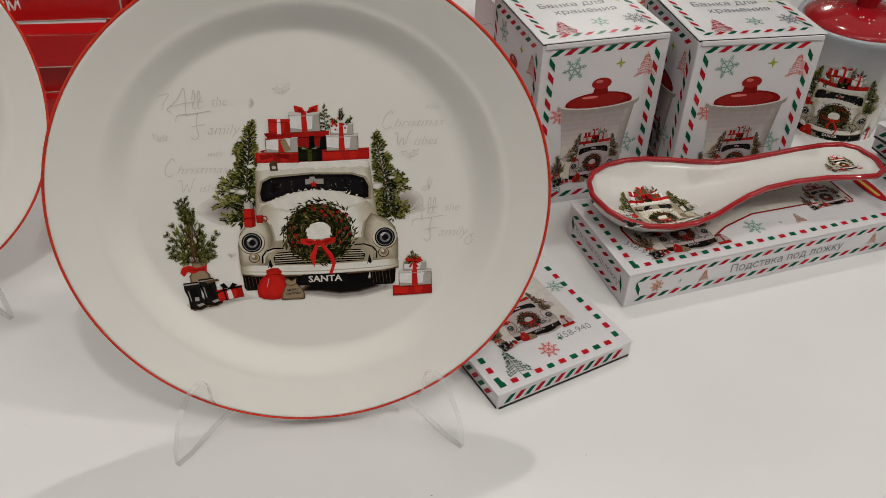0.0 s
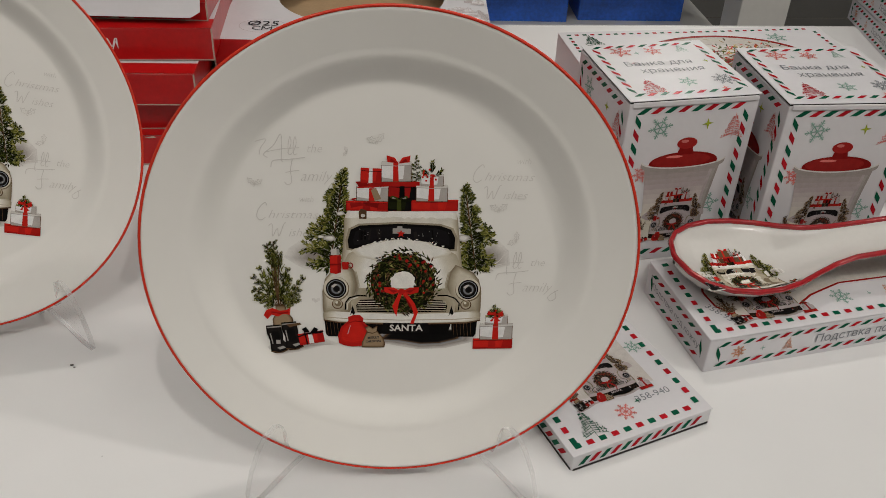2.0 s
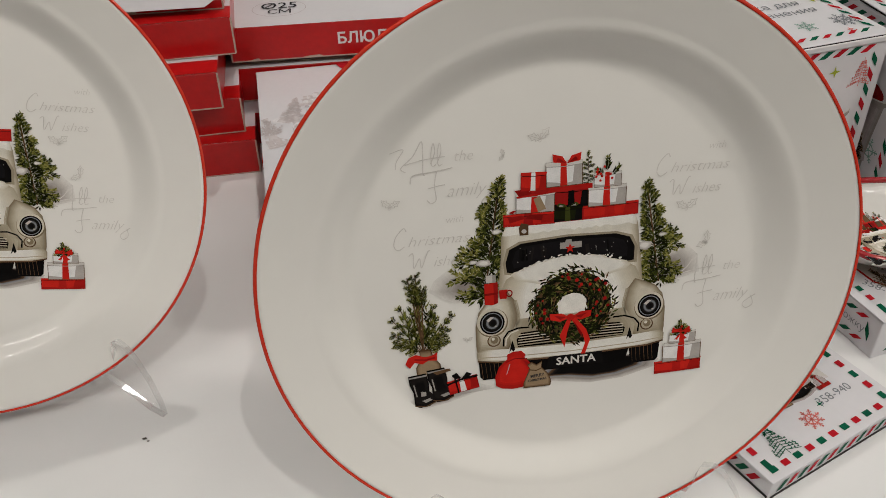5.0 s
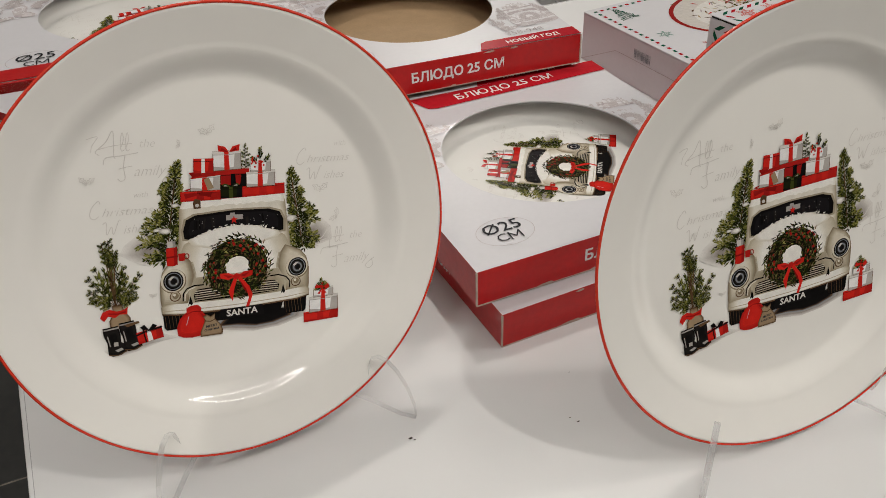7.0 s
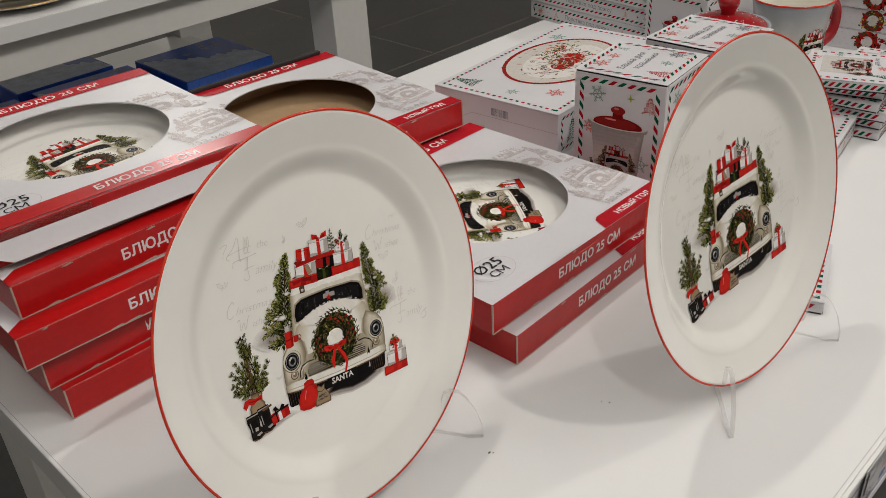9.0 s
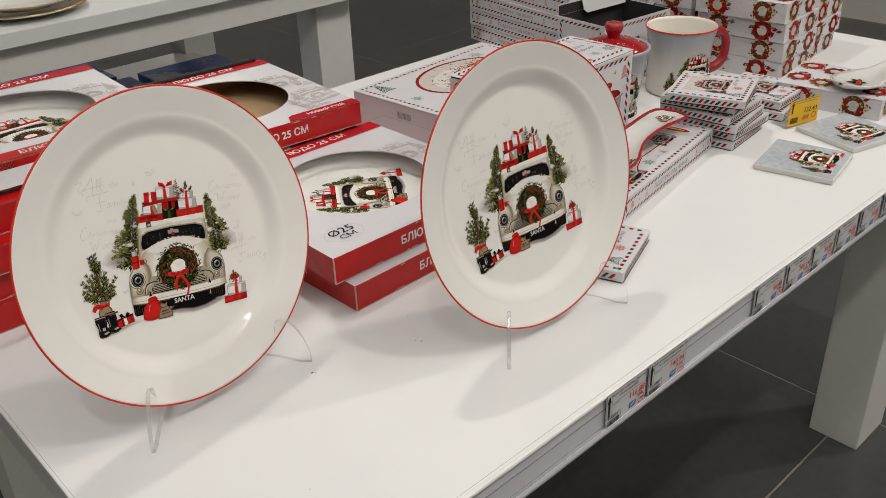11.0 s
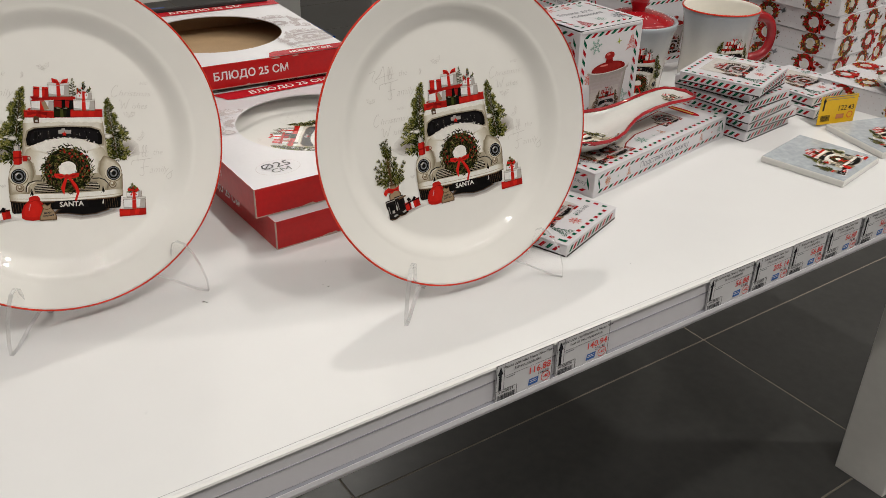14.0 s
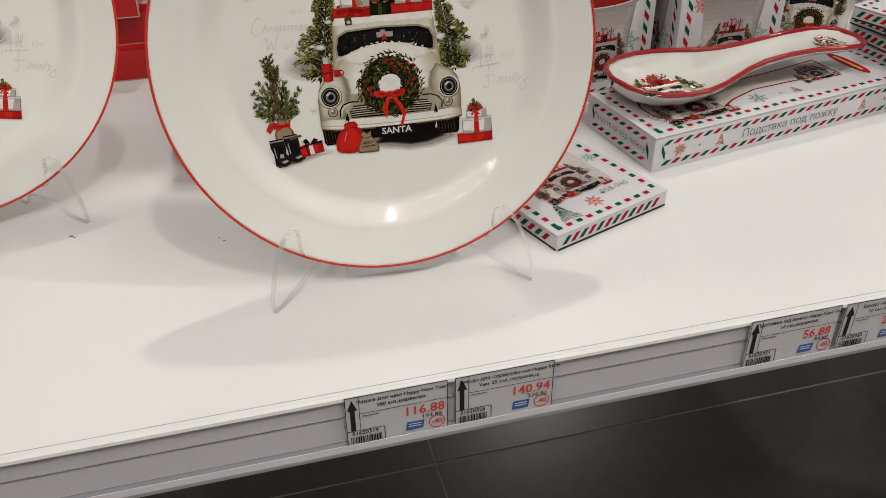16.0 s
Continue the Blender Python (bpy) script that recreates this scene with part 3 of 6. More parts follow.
    for q in (331, 614):
        p.poly(P((q, 552), (q - 8, 584), (q - 2, 576), (q + 2, 582), (q + 7, 576)), "black", 60)
    # wreath
    p.ring(X(474), Y(484), 92, 86, 52, "pine", 64, 48)
    for k in range(1500):
        a, q = r.uniform(0, 2 * math.pi), min(100, max(38, r.gauss(69, 19)))
        p.needle(X(474) + q * math.cos(a), Y(481) + q * 0.93 * math.sin(a), a + math.pi / 2 + r.uniform(-1.0, 0.6), r.uniform(9, 19), 2.3, r.choice(("pine", "pine", "black", "pine", "leaf", "brown") if r.random() < 0.90 else ("light_leaf", "leaf", "tip")), 66 + r.randint(0, 7))
    for _ in range(34):
        a, q = r.uniform(-0.6, 3.7), r.uniform(52, 94)
        s = r.uniform(2.2, 4.8)
        p.oval(X(473) + q * math.cos(a), Y(480) + q * 0.9 * math.sin(a), s, s, r.choice(("mid_red", "mid_red", "dark_red", "brown", "dark_red")), 75, 8)
    for s in (-1, 1):
        p.poly(P((470, 510), (470 + s * 22, 498), (470 + s * 50, 497), (470 + s * 48, 512), (470 + s * 24, 519)), "red", 78)
        p.poly(P((470 + s * 10, 508), (470 + s * 40, 502), (470 + s * 24, 514)), "dark_red", 79)
    p.poly(P((462, 514), (444, 555), (456, 586), (462, 548), (472, 516)), "red", 78)
    p.poly(P((470, 514), (500, 556), (506, 580), (496, 607), (506, 608), (518, 572), (508, 545), (482, 512)), "red", 78)
    p.poly(P((476, 518), (498, 552), (500, 566), (490, 550)), "dark_red", 79)
    p.oval(X(470), Y(510), 10, 9, "mid_red", 80, 12)
    # gifts on the roof
    gift(p, X(497), Y(276), X(620), Y(246), "red", "mid_red", 66, False, 1)
    gift(p, X(318), Y(278), X(430), Y(252), "red", "dark_red", 66, True, -1)
    gift(p, X(430), Y(277), X(494), Y(246), "pine", "leaf", 70, True)
    gift(p, X(346), Y(250), X(430), Y(206), "white", "red", 72, False, -1)
    gift(p, X(430), Y(246), X(510), Y(204), "dark_red", "black", 71, False)
    gift(p, X(508), Y(249), X(592), Y(205), "white", "red", 74, False)
    p.poly(P((346, 212), (402, 194), (516, 196), (516, 207), (430, 210), (348, 216)), "mid_red", 76)
    for s in (-1, 1):
        p.poly(P((382, 208), (382 + s * 14, 196), (382 + s * 40, 198), (382 + s * 30, 212)), "dark_red", 77)
        p.poly(P((366, 262), (366 + s * 10, 254), (366 + s * 40, 256), (366 + s * 36, 270)), "dark_red", 77)
    gift(p, X(357), Y(201), X(412), Y(162), "red", "white", 78, False, -2)
    gift(p, X(413), Y(196), X(492), Y(144), "white", "red", 78, False, 1)
    for s in (-1, 1):
        p.poly(P((458, 148), (458 + s * 10, 132), (458 + s * 32, 126), (458 + s * 30, 144)), "red", 82)
        p.poly(P((458, 148), (458 + s * 20, 134), (458 + s * 24, 142)), "dark_red", 82.4)
    gift(p, X(520), Y(207), X(580), Y(176), "white", "red", 78, False)
    spray(p, X(548), Y(172), radians(80), 32, r, 82, 14)
    spray(p, X(540), Y(180), radians(130), 22, r, 82, 14)
    spray(p, X(560), Y(180), radians(40), 24, r, 82, 14)
    for k in range(14):
        p.oval(X(546 + r.gauss(0, 14)), Y(180 + r.gauss(0, 7)), 3, 3, "red", 88, 7)
    p.poly(P((384, 220), (398, 214), (412, 244), (394, 250)), "sack", 80)
    p.poly(P((350, 282), (356, 272), (372, 276), (372, 300), (352, 300)), "brown", 80)
    p.oval(X(362), Y(291), 6, 5, "m2", 81, 8)
    # flask
    p.poly(P((269, 456), (269, 406), (300, 404), (300, 455), (285, 459)), "red", 78)
    p.poly(P((290, 406), (300, 404), (300, 455), (290, 458)), "dark_red", 78.5)
    p.poly(P((273, 404), (273, 386), (296, 386), (296, 404)), "m2", 78)
    p.poly(P((288, 404), (288, 386), (296, 386), (296, 404)), "grey", 78.5)
    p.line(P((269, 432), (300, 431)), 5, "dark_red", 79)
    p.poly(P((302, 424), (322, 424), (320, 446), (304, 446)), "mid_red", 78)
    p.ring(X(326), Y(434), 8, 9, 3, "dark_red", 79, 12)
    # sacks
    sack = P((290, 668), (288, 645), (298, 618), (318, 600), (318, 588), (332, 582), (352, 582), (362, 592), (360, 602), (380, 622), (384, 650), (376, 676), (330, 680), (305, 676))
    tones(p, sack, ("mid_red", "red", "red"), (X(325), Y(630)), 82, 0.6)
    p.line(P((314, 608), (338, 600), (366, 604)), 3, "dark_red", 84)
    p.line(P((324, 614), (316, 640)), 2, "pinkish", 84)
    p.poly(P((356, 606), (380, 622), (384, 650), (376, 676), (366, 660), (372, 636)), "dark_red", 84)
    sack = P((356, 682), (356, 668), (366, 644), (372, 632), (366, 620), (376, 614), (388, 622), (402, 614), (400, 630), (416, 648), (424, 668), (422, 682))
    tones(p, sack, ("brown", "sack", "sack"), (X(388), Y(650)), 86, 0.75)
    p.line(P((368, 634), (388, 638), (402, 632)), 3, "brown", 88)
    p.text("MERRY", X(390), Y(652), 11, "text", 89, bold=0.3, turn=4)
    p.text("CHRISTMAS", X(390), Y(663), 8.5, "text", 89, bold=0.3, turn=4)
    # potted fir with boots
    for k in range(0, 21, 2):
        a = radians(90 + (k - 10) * 7.5 + r.uniform(-5, 5))
        reach = (165 - abs(k - 10) * 6.5) * r.uniform(0.6, 1.0)
        x1, y1 = X(122) + reach * 0.78 * math.cos(a), Y(556) + reach * math.sin(a)
        p.line([(X(122), Y(560)), (x1, y1)], 2.0, "brown", 60)
        for j in range(5):
            u = 0.20 + 0.18 * j
            for s in (-1, 1):
                spray(p, X(122) + (x1 - X(122)) * u, Y(560) + (y1 - Y(560)) * u, a + s * r.uniform(0.3, 0.7), 21 * (1.1 - 0.5 * u), r, 62, 8.5, 0.7)
    needles(p, X(118), Y(492), 40, 44, 110, ("pine", "pine", "leaf", "light_leaf"), 24, 1.8, 64, r, radians(90))
    for dx, top in ((-26, 372), (-8, 366), (-16, 392), (6, 404)):
        p.line([(X(122), Y(560)), (X(122) + dx * 0.6, Y(440)), (X(122) + dx, Y(top))], 2.6, "brown", 68)
        for j in range(9):
            spray(p, X(122) + dx * (0.6 + 0.045 * j), Y(440) + (440 - top) * j / 9, radians(90 + (46 if j % 2 else -46)), 15, r, 69, 8, 0.5)
    sack = P((112, 552), (138, 552), (146, 574), (160, 592), (162, 622), (104, 622), (102, 596), (114, 576))
    tones(p, sack, ("brown", "sack", "sack"), (X(128), Y(598)), 76, 0.7)
    p.poly(P((78, 584), (86, 568), (104, 562), (124, 570), (142, 568), (154, 560), (152, 582), (132, 580), (118, 588), (100, 582), (88, 596)), "red", 78)
    p.line(P((100, 574), (126, 578), (148, 574)), 4, "dark_red", 79)
    for bx, by in ((0, 0), (44, -10)):
        q = lambda *z: P(*[(a + bx, b + by) for a, b in z])
        boot = q((82, 616), (124, 612), (130, 640), (130, 660), (142, 672), (144, 690), (128, 700), (104, 702), (94, 694), (92, 660), (84, 640))
        tones(p, boot, ("black", "brown_black", "black"), (X(112 + bx), Y(650 + by)), 80, 0.4)
        p.line(q((84, 622), (126, 618)), 4, "grey", 82)
        p.line(q((94, 640), (100, 672)), 3, "grey", 82)
        p.poly(q((112, 684), (130, 678), (136, 684), (120, 690)), "grey", 82)
        p.line(q((94, 696), (120, 700), (144, 690)), 3, "brown", 83)
    p.poly(P((140, 612), (180, 606), (184, 612), (150, 620)), "brown", 84)
    p.rect(X(110), Y(672), X(122), Y(660), "m3", 84)
    gift(p, X(176), Y(670), X(246), Y(636), "red", "white", 86, False, 10)
    p.line(P((172, 650), (200, 640), (246, 632)), 5, "black", 90)
    p.line(P((192, 634), (200, 674)), 4, "black", 90)
    for s in (-1, 1):
        p.poly(P((208, 636), (208 + s * 12, 620), (208 + s * 24, 626), (208 + s * 16, 636)), "black", 91)
    # gifts beside
    gift(p, X(682), Y(684), X(794), Y(653), "red", "mid_red", 66, False, 1)
    gift(p, X(700), Y(655), X(793), Y(607), "white", "red", 70, False, 1)
    gift(p, X(714), Y(608), X(778), Y(580), "white", "red", 74, False, 1)
    for k in range(7):
        spray(p, X(742), Y(584), radians(90 + (k - 3) * 27), 34 if k == 3 else 24, r, 78, 13, 0.5)
    for s in (-1, 1):
        p.poly(P((742, 580), (742 + s * 20, 566), (742 + s * 24, 580)), "red", 86)
        p.poly(P((742, 582), (742 + s * 16, 598), (742 + s * 8, 600)), "red", 86)
    for k in range(12):
        p.oval(X(742 + r.gauss(0, 13)), Y(576 + r.gauss(0, 7)), 3, 3, "red", 88, 7)
    return p


def holly(p, x, y, q, a):
    """A faint outline of two holly leaves and berries."""
    for t in (a, a + 1.9):
        c, s = math.cos(t), math.sin(t)
        side = [(0, 0), (0.3, 0.25), (0.4, 0.12), (0.62, 0.30), (0.7, 0.14), (1.0, 0.0)]
        pts = [(u * q * 1.3, v * q * 1.3) for u, v in side] + [(u * q * 1.3, -v * q * 1.3) for u, v in side[::-1]]
        p.line([(x + u * c - v * s, y + u * s + v * c) for u, v in pts], 1.5, "script", 2)
        p.line([(x, y), (x + q * c, y + q * s)], 1.2, "script", 2)
    p.ring(x - 2, y - 3, q * 0.16, q * 0.16, 1.4, "script", 2, 10)


def swash(p, pts, w):
    """A pen stroke smoothed through its points."""
    out = []
    for k in range(len(pts) - 1):
        a, b, c, d = pts[max(0, k - 1)], pts[k], pts[k + 1], pts[min(len(pts) - 1, k + 2)]
        for j in range(8):
            t = j / 8
            out.append(tuple(0.5 * (2 * b[i] + (c[i] - a[i]) * t + (2 * a[i] - 5 * b[i] + 4 * c[i] - d[i]) * t * t + (3 * b[i] - a[i] - 3 * c[i] + d[i]) * t ** 3) for i in (0, 1)))
    p.line(out + [pts[-1]], w, "script", 2)


def script_words(p):
    """Pale handwriting on the dish, with long pen swashes."""
    X, Y = (lambda v: v - 447), (lambda v: 335 - v)
    for x, y in ((170, 105), (815, 425)):
        Q = lambda *q: [(X(x + a), Y(y + b)) for a, b in q]
        swash(p, Q((-78, 26), (-88, 16), (-60, -8), (-40, -38), (-38, -10), (-40, 30), (-36, 36)), 2.4)
        swash(p, Q((-110, -18), (-80, -24), (-96, 0), (-100, 18)), 2.0)
        swash(p, Q((-80, 10), (-40, 2), (10, -2)), 2.0)
        for k in (-22, -8):
            swash(p, Q((k, 12), (k + 10, -12), (k + 8, -32), (k + 2, -10), (k + 3, 16), (k + 12, 14)), 2.0)
        p.text("the", X(x + 50), Y(y), 34, "script", 2, shear=0.3, bold=-0.5)
        swash(p, Q((-70, 52), (-62, 34), (-20, 30), (26, 24)), 2.4)
        swash(p, Q((-10, 30), (-16, 60), (-14, 92), (-26, 100), (-34, 92)), 2.4)
        swash(p, Q((-30, 66), (-10, 62), (8, 60)), 2.0)
        p.text("amily", X(x + 52), Y(y + 76), 42, "script", 2, shear=0.4, bold=-0.6)
        swash(p, Q((108, 84), (112, 104), (98, 116), (90, 104), (118, 80)), 2.0)
    for x, y in ((140, 290), (752, 176)):
        Q = lambda *q: [(X(x + a), Y(y + b)) for a, b in q]
        p.text("with", X(x + 54), Y(y - 44), 24, "script", 2, shear=0.3, bold=-0.4)
        swash(p, Q((-56, -26), (-62, -34), (-80, -16), (-86, 6), (-76, 16), (-62, 8)), 2.2)
        p.text("hristmas", X(x + 14), Y(y), 34, "script", 2, shear=0.4, bold=-0.5, stretch=1.22)
        swash(p, Q((-54, 32), (-44, 28), (-44, 62), (-30, 40), (-26, 62), (-10, 26), (-4, 24)), 2.2)
        p.text("ishes", X(x + 34), Y(y + 52), 35, "script", 2, shear=0.4, bold=-0.5)
    for x, y, q, a in ((395, 84, 24, 0.9), (312, 112, 12, 2.0), (52, 205, 20, 0.5), (744, 272, 24, 0.7), (800, 360, 22, 1.6), (214, 548, 11, 0.6)):
        holly(p, X(x), Y(y), q, a)


U = 0.000179
CAR = car_picture()
DISH_SCRIPT = Print()
script_words(DISH_SCRIPT)
CAR.v = [(x * 1.04 - 4, y * 1.085, z) for x, y, z in CAR.v]
DISH_SCRIPT.v = [(x, y * 1.052, z) for x, y, z in DISH_SCRIPT.v]


# ---- small printed ornaments ----
def flake(p, x, y, s, ink, layer=1, n=6):
    p.ring(x, y, s * 0.56, s * 0.56, s * 0.10, ink, layer + 0.5, 18)
    for k in range(n):
        a = 2 * math.pi * k / n + 0.2
        c, q = math.cos(a), math.sin(a)
        p.line([(x, y), (x + s * c, y + s * q)], s * 0.095, ink, layer)
        for u in (0.45, 0.7):
            for t in (-1, 1):
                b = a + t * 0.8
                p.line([(x + s * u * c, y + s * u * q), (x + s * u * c + s * 0.28 * math.cos(b), y + s * u * q + s * 0.28 * math.sin(b))], s * 0.07, ink, layer)
        p.oval(x + s * c, y + s * q, s * 0.1, s * 0.1, ink, layer, 6)


def spark(p, x, y, s, ink, layer=1):
    p.poly([(x + s * (1 if k % 2 == 0 else 0.28) * math.cos(k * math.pi / 4 + 0.1), y + s * (1 if k % 2 == 0 else 0.28) * math.sin(k * math.pi / 4 + 0.1)) for k in range(8)], ink, layer)


def twig_tree(p, x, y, h, ink, layer=1):
    """A fir drawn in scribbled strokes."""
    r = random.Random(int(h * 1e6) + int(x * 1e5))
    p.line([(x, y), (x, y + h)], h * 0.016, ink, layer)
    for k in range(10):
        t = k / 10
        reach = h * 0.38 * (1 - t) * r.uniform(0.7, 1.1) + h * 0.03
        for s in (-1, 1):
            yy = y + h * (0.08 + 0.86 * t) + r.uniform(-0.02, 0.02) * h
            tip = (x + s * reach, yy - reach * 0.12 + r.uniform(-0.02, 0.02) * h)
            p.line([(x, yy + reach * 0.2), tip], h * 0.020, ink, layer)
            for u in (0.35, 0.6, 0.85):
                bx, by = x + s * reach * u, yy + reach * 0.2 * (1 - u)
                p.line([(bx, by), (bx + s * h * 0.03, by - h * r.uniform(0.02, 0.06))], h * 0.021, ink, layer)
                p.line([(bx, by), (bx + s * h * 0.04, by + h * r.uniform(0.0, 0.03))], h * 0.021, ink, layer)


def candy_edge(p, x0, y0, x1, y1, w, pitch, lean=0.6, layer=1, start=0):
    """Slanted red and green dashes along a line."""
    d = Vector((x1 - x0, y1 - y0))
    n = max(1, round(d.length / pitch))
    u = d / n
    s = Vector((-d.y, d.x)).normalized() * w
    for k in range(n):
        a = Vector((x0, y0)) + u * k
        q = [a, a + u * 0.52, a + u * (0.52 + lean) + s, a + u * lean + s]
        p.poly([(v.x, v.y) for v in q], "candy" if (k + start) % 2 else "green", layer)


def candy_frame(p, x0, y0, x1, y1, w, pitch, lean=0.6, sides="btlr"):
    if "b" in sides:
        candy_edge(p, x0, y0, x1 - pitch * 0.5, y0, w, pitch, lean)
    if "t" in sides:
        candy_edge(p, x0, y1 - w, x1 - pitch * 0.5, y1 - w, w, pitch, lean)
    if "l" in sides:
        candy_edge(p, x0 + w, y0 + w, x0 + w, y1 - w * 1.3, w, pitch, lean)
    if "r" in sides:
        candy_edge(p, x1, y0 + w, x1, y1 - w * 1.3, w, pitch, lean)


# faces of a carton w x d x h standing on its base, corner at the origin: the pose of the sheet on each
def face(side, w, d, h):
    return {"top": pose(0, 0, h), "front": pose(0, 0, 0, 90, 0, 0), "right": pose(w, 0, 0, 90, 0, 90), "left": pose(0, d, 0, 90, 0, -90), "back": pose(w, d, 0, 90, 0, 180)}[side]


def carton(parent, w, d, h, mat=None, bevel=0.0009, gap=0.0012):
    """A closed tuck-end carton: body, lid sheet with its dark seam, tuck flap."""
    gap = max(gap, 0.0012)
    part("body", block(0, 0, 0, w, d, h - gap, bevel), mat or CARD_WHITE, parent)
    part("seam", block(0.001, 0.001, h - gap - 0.0002, w - 0.001, d - 0.001, h - 0.0007), CARD_DARK, parent)
    part("lid", block(-0.0004, -0.0004, h - 0.0007, w + 0.0004, d + 0.0004, h, 0.0002, 1), mat or CARD_WHITE, parent)

# ---- the shop: floor, walls, ceiling ----
floor = tagged(part("floor", block(-3.2, -2.6, -0.12, 4.4, 5.2, -0.0008), GROUT), "dark grey tiled shop floor with pale joints", "floor", kind="structure")
EDGES_X = [-3.18, -2.69, -1.785, -0.88, 0.024, 0.557, 1.46, 2.363, 3.266, 4.169, 4.39]
STEP, JOINT = 0.452, 0.0038
for a, b in zip(EDGES_X, EDGES_X[1:]):
    tile_me = bpy.data.meshes.new("tile")
    tile_bm = block(a + JOINT / 2, -STEP / 2 + JOINT / 2, -0.0070, b - JOINT / 2, STEP / 2 - JOINT / 2, 0.0, 0.0005, 1)
    tile_bm.to_mesh(tile_me)
    tile_bm.free()
    tile_me.materials.append(TILE)
    for j in range(-7, 10):
        t = part("tile", tile_me, None, floor)
        t.location = (0, 0.604 + STEP * (j + 0.5), random.uniform(-0.0003, 0.0003))
for name, box in (("wall_north", (-3.3, 5.0, 0, 4.5, 5.15, CEIL)), ("wall_south", (-3.3, -2.75, 0, 4.5, -2.6, CEIL)), ("wall_west", (-3.35, -2.6, 0, -3.2, 5.0, CEIL)), ("wall_east", (4.4, -2.6, 0, 4.55, 5.0, CEIL))):
    tagged(part(name, block(*box), WALL), "plain painted shop wall", "wall", kind="structure")
tagged(part("ceiling", block(-3.3, -2.7, CEIL, 4.5, 5.1, CEIL + 0.1), CEILING), "plain light ceiling of the shop", "ceiling", kind="structure")


# ---- tables ----
def display_table(length, depth, label, m, channel=True, apron=0.072):
    t = thing("display_table", label, "table", "shop tables", m=m)
    part("tabletop", block(0, 0, TOP - 0.032, length, depth, TOP, 0.0012), LAMINATE, t)
    for a in ((0.0030, 0.0030, length - 0.003, 0.0034), (0.0030, 0.0034, 0.0034, depth - 0.0034), (length - 0.0034, 0.0034, length - 0.003, depth - 0.0034), (0.003, depth - 0.0034, length - 0.003, depth - 0.003)):
        part("edge_seam", block(a[0], a[1], TOP - 0.001, a[2], a[3], TOP + 0.00015), SEAM, t, "fine grey line along the edge band")
    part("apron", block(0.012, 0.03, TOP - apron, length - 0.012, 0.05, TOP - 0.033, 0.001), FRAME_GREY, t)
    part("apron", block(0.012, depth - 0.05, TOP - apron, length - 0.012, depth - 0.03, TOP - 0.033, 0.001), FRAME_GREY, t)
    for x0, x1 in ((0.044, 0.160), (length - 0.150, length - 0.034)):
        for y0, y1 in ((0.093, 0.19), (depth - 0.10, depth - 0.005)):
            part("leg", block(x0, y0, 0.0, x1, y1, TOP - 0.033, 0.002), FRAME_GREY, t)
    if channel:
        def strip(name, pts, mat, label=""):
            bm = prism(pts, length - 0.002)
            part(name, bm, mat, t, label, m=Matrix(((0, 0, 1, 0.001), (1, 0, 0, 0), (0, 1, 0, 0), (0, 0, 0, 1))))
        strip("channel_top", [(-0.0030, TOP + 0.0004), (-0.0036, TOP - 0.0012), (-0.0012, TOP - 0.0030), (-0.0004, TOP - 0.0030), (-0.0004, TOP + 0.0004)], EDGE_BAND, "thin white lip of the price channel")
        strip("price_channel", [(-0.0016, TOP - 0.0032), (-0.0022, TOP - 0.016), (-0.0026, TOP - 0.0305), (-0.0004, TOP - 0.0305), (-0.0004, TOP - 0.0032)], CHANNEL, "light grey plastic price channel")
        # groove line and lower lip take the darker copy as painted shade
        strip("channel_groove", [(-0.0021, TOP - 0.0125), (-0.0025, TOP - 0.0128), (-0.0025, TOP - 0.0134), (-0.0022, TOP - 0.0136)], CHANNEL_SHADE)
        strip("channel_lip", [(-0.0028, TOP - 0.0308), (-0.0060, TOP - 0.0322), (-0.0064, TOP - 0.0340), (-0.0058, TOP - 0.0362), (-0.0004, TOP - 0.0362), (-0.0004, TOP - 0.0308)], CHANNEL_SHADE, "lower lip of the price channel, coloured as shaded")
        strip("channel_rim", [(-0.0066, TOP - 0.0305), (-0.0061, TOP - 0.0305), (-0.0062, TOP - 0.0320), (-0.0067, TOP - 0.0340), (-0.0061, TOP - 0.0366), (-0.0004, TOP - 0.0366), (-0.0004, TOP - 0.0374), (-0.0066, TOP - 0.0374), (-0.0073, TOP - 0.0342)], CHANNEL)
    return t


main = display_table(1.50, 0.80, "long white laminate display table with a grey price channel", pose(0, 0, 0))
rear = display_table(2.4, 1.0, "white display table with panel legs behind the front one", pose(-0.97, 1.585, 0), False, 0.105)
part("lower_shelf", block(0.118, 0.09, 0.315, 2.282, 0.95, 0.34, 0.002), FRAME_GREY, rear)


# ---- dishes on stands ----
def dish_height(r):
    """Height of the dish's face at a radius: flat middle, soft well, sloping rim."""
    if r < 0.0865:
        return 0.0
    if r < 0.1045:
        u = (r - 0.0865) / 0.018
        return 0.0086 * u * u * (3 - 2 * u)
    return 0.0086 + 0.0058 * (r - 0.1045) / 0.020


DISH_PROFILE = [(0, 0), (0.04, 0), (0.080, 0), (0.085, 0)] + [(r, dish_height(r)) for r in np.linspace(0.0865, 0.1244, 26)]
DISH_BACK = [(0.1257, 0.0138), (0.120, 0.0100), (0.104, 0.0048), (0.096, 0.0005), (0.090, -0.0024), (0.080, -0.0032), (0.078, -0.0034), (0.077, -0.0068), (0.074, -0.0068), (0.073, -0.0032), (0, -0.0032)]
RIM = [(0.1247, 0.01455), (0.1252, 0.01490), (0.1258, 0.01485), (0.1262, 0.01430), (0.1260, 0.01370), (0.1252, 0.01340)]


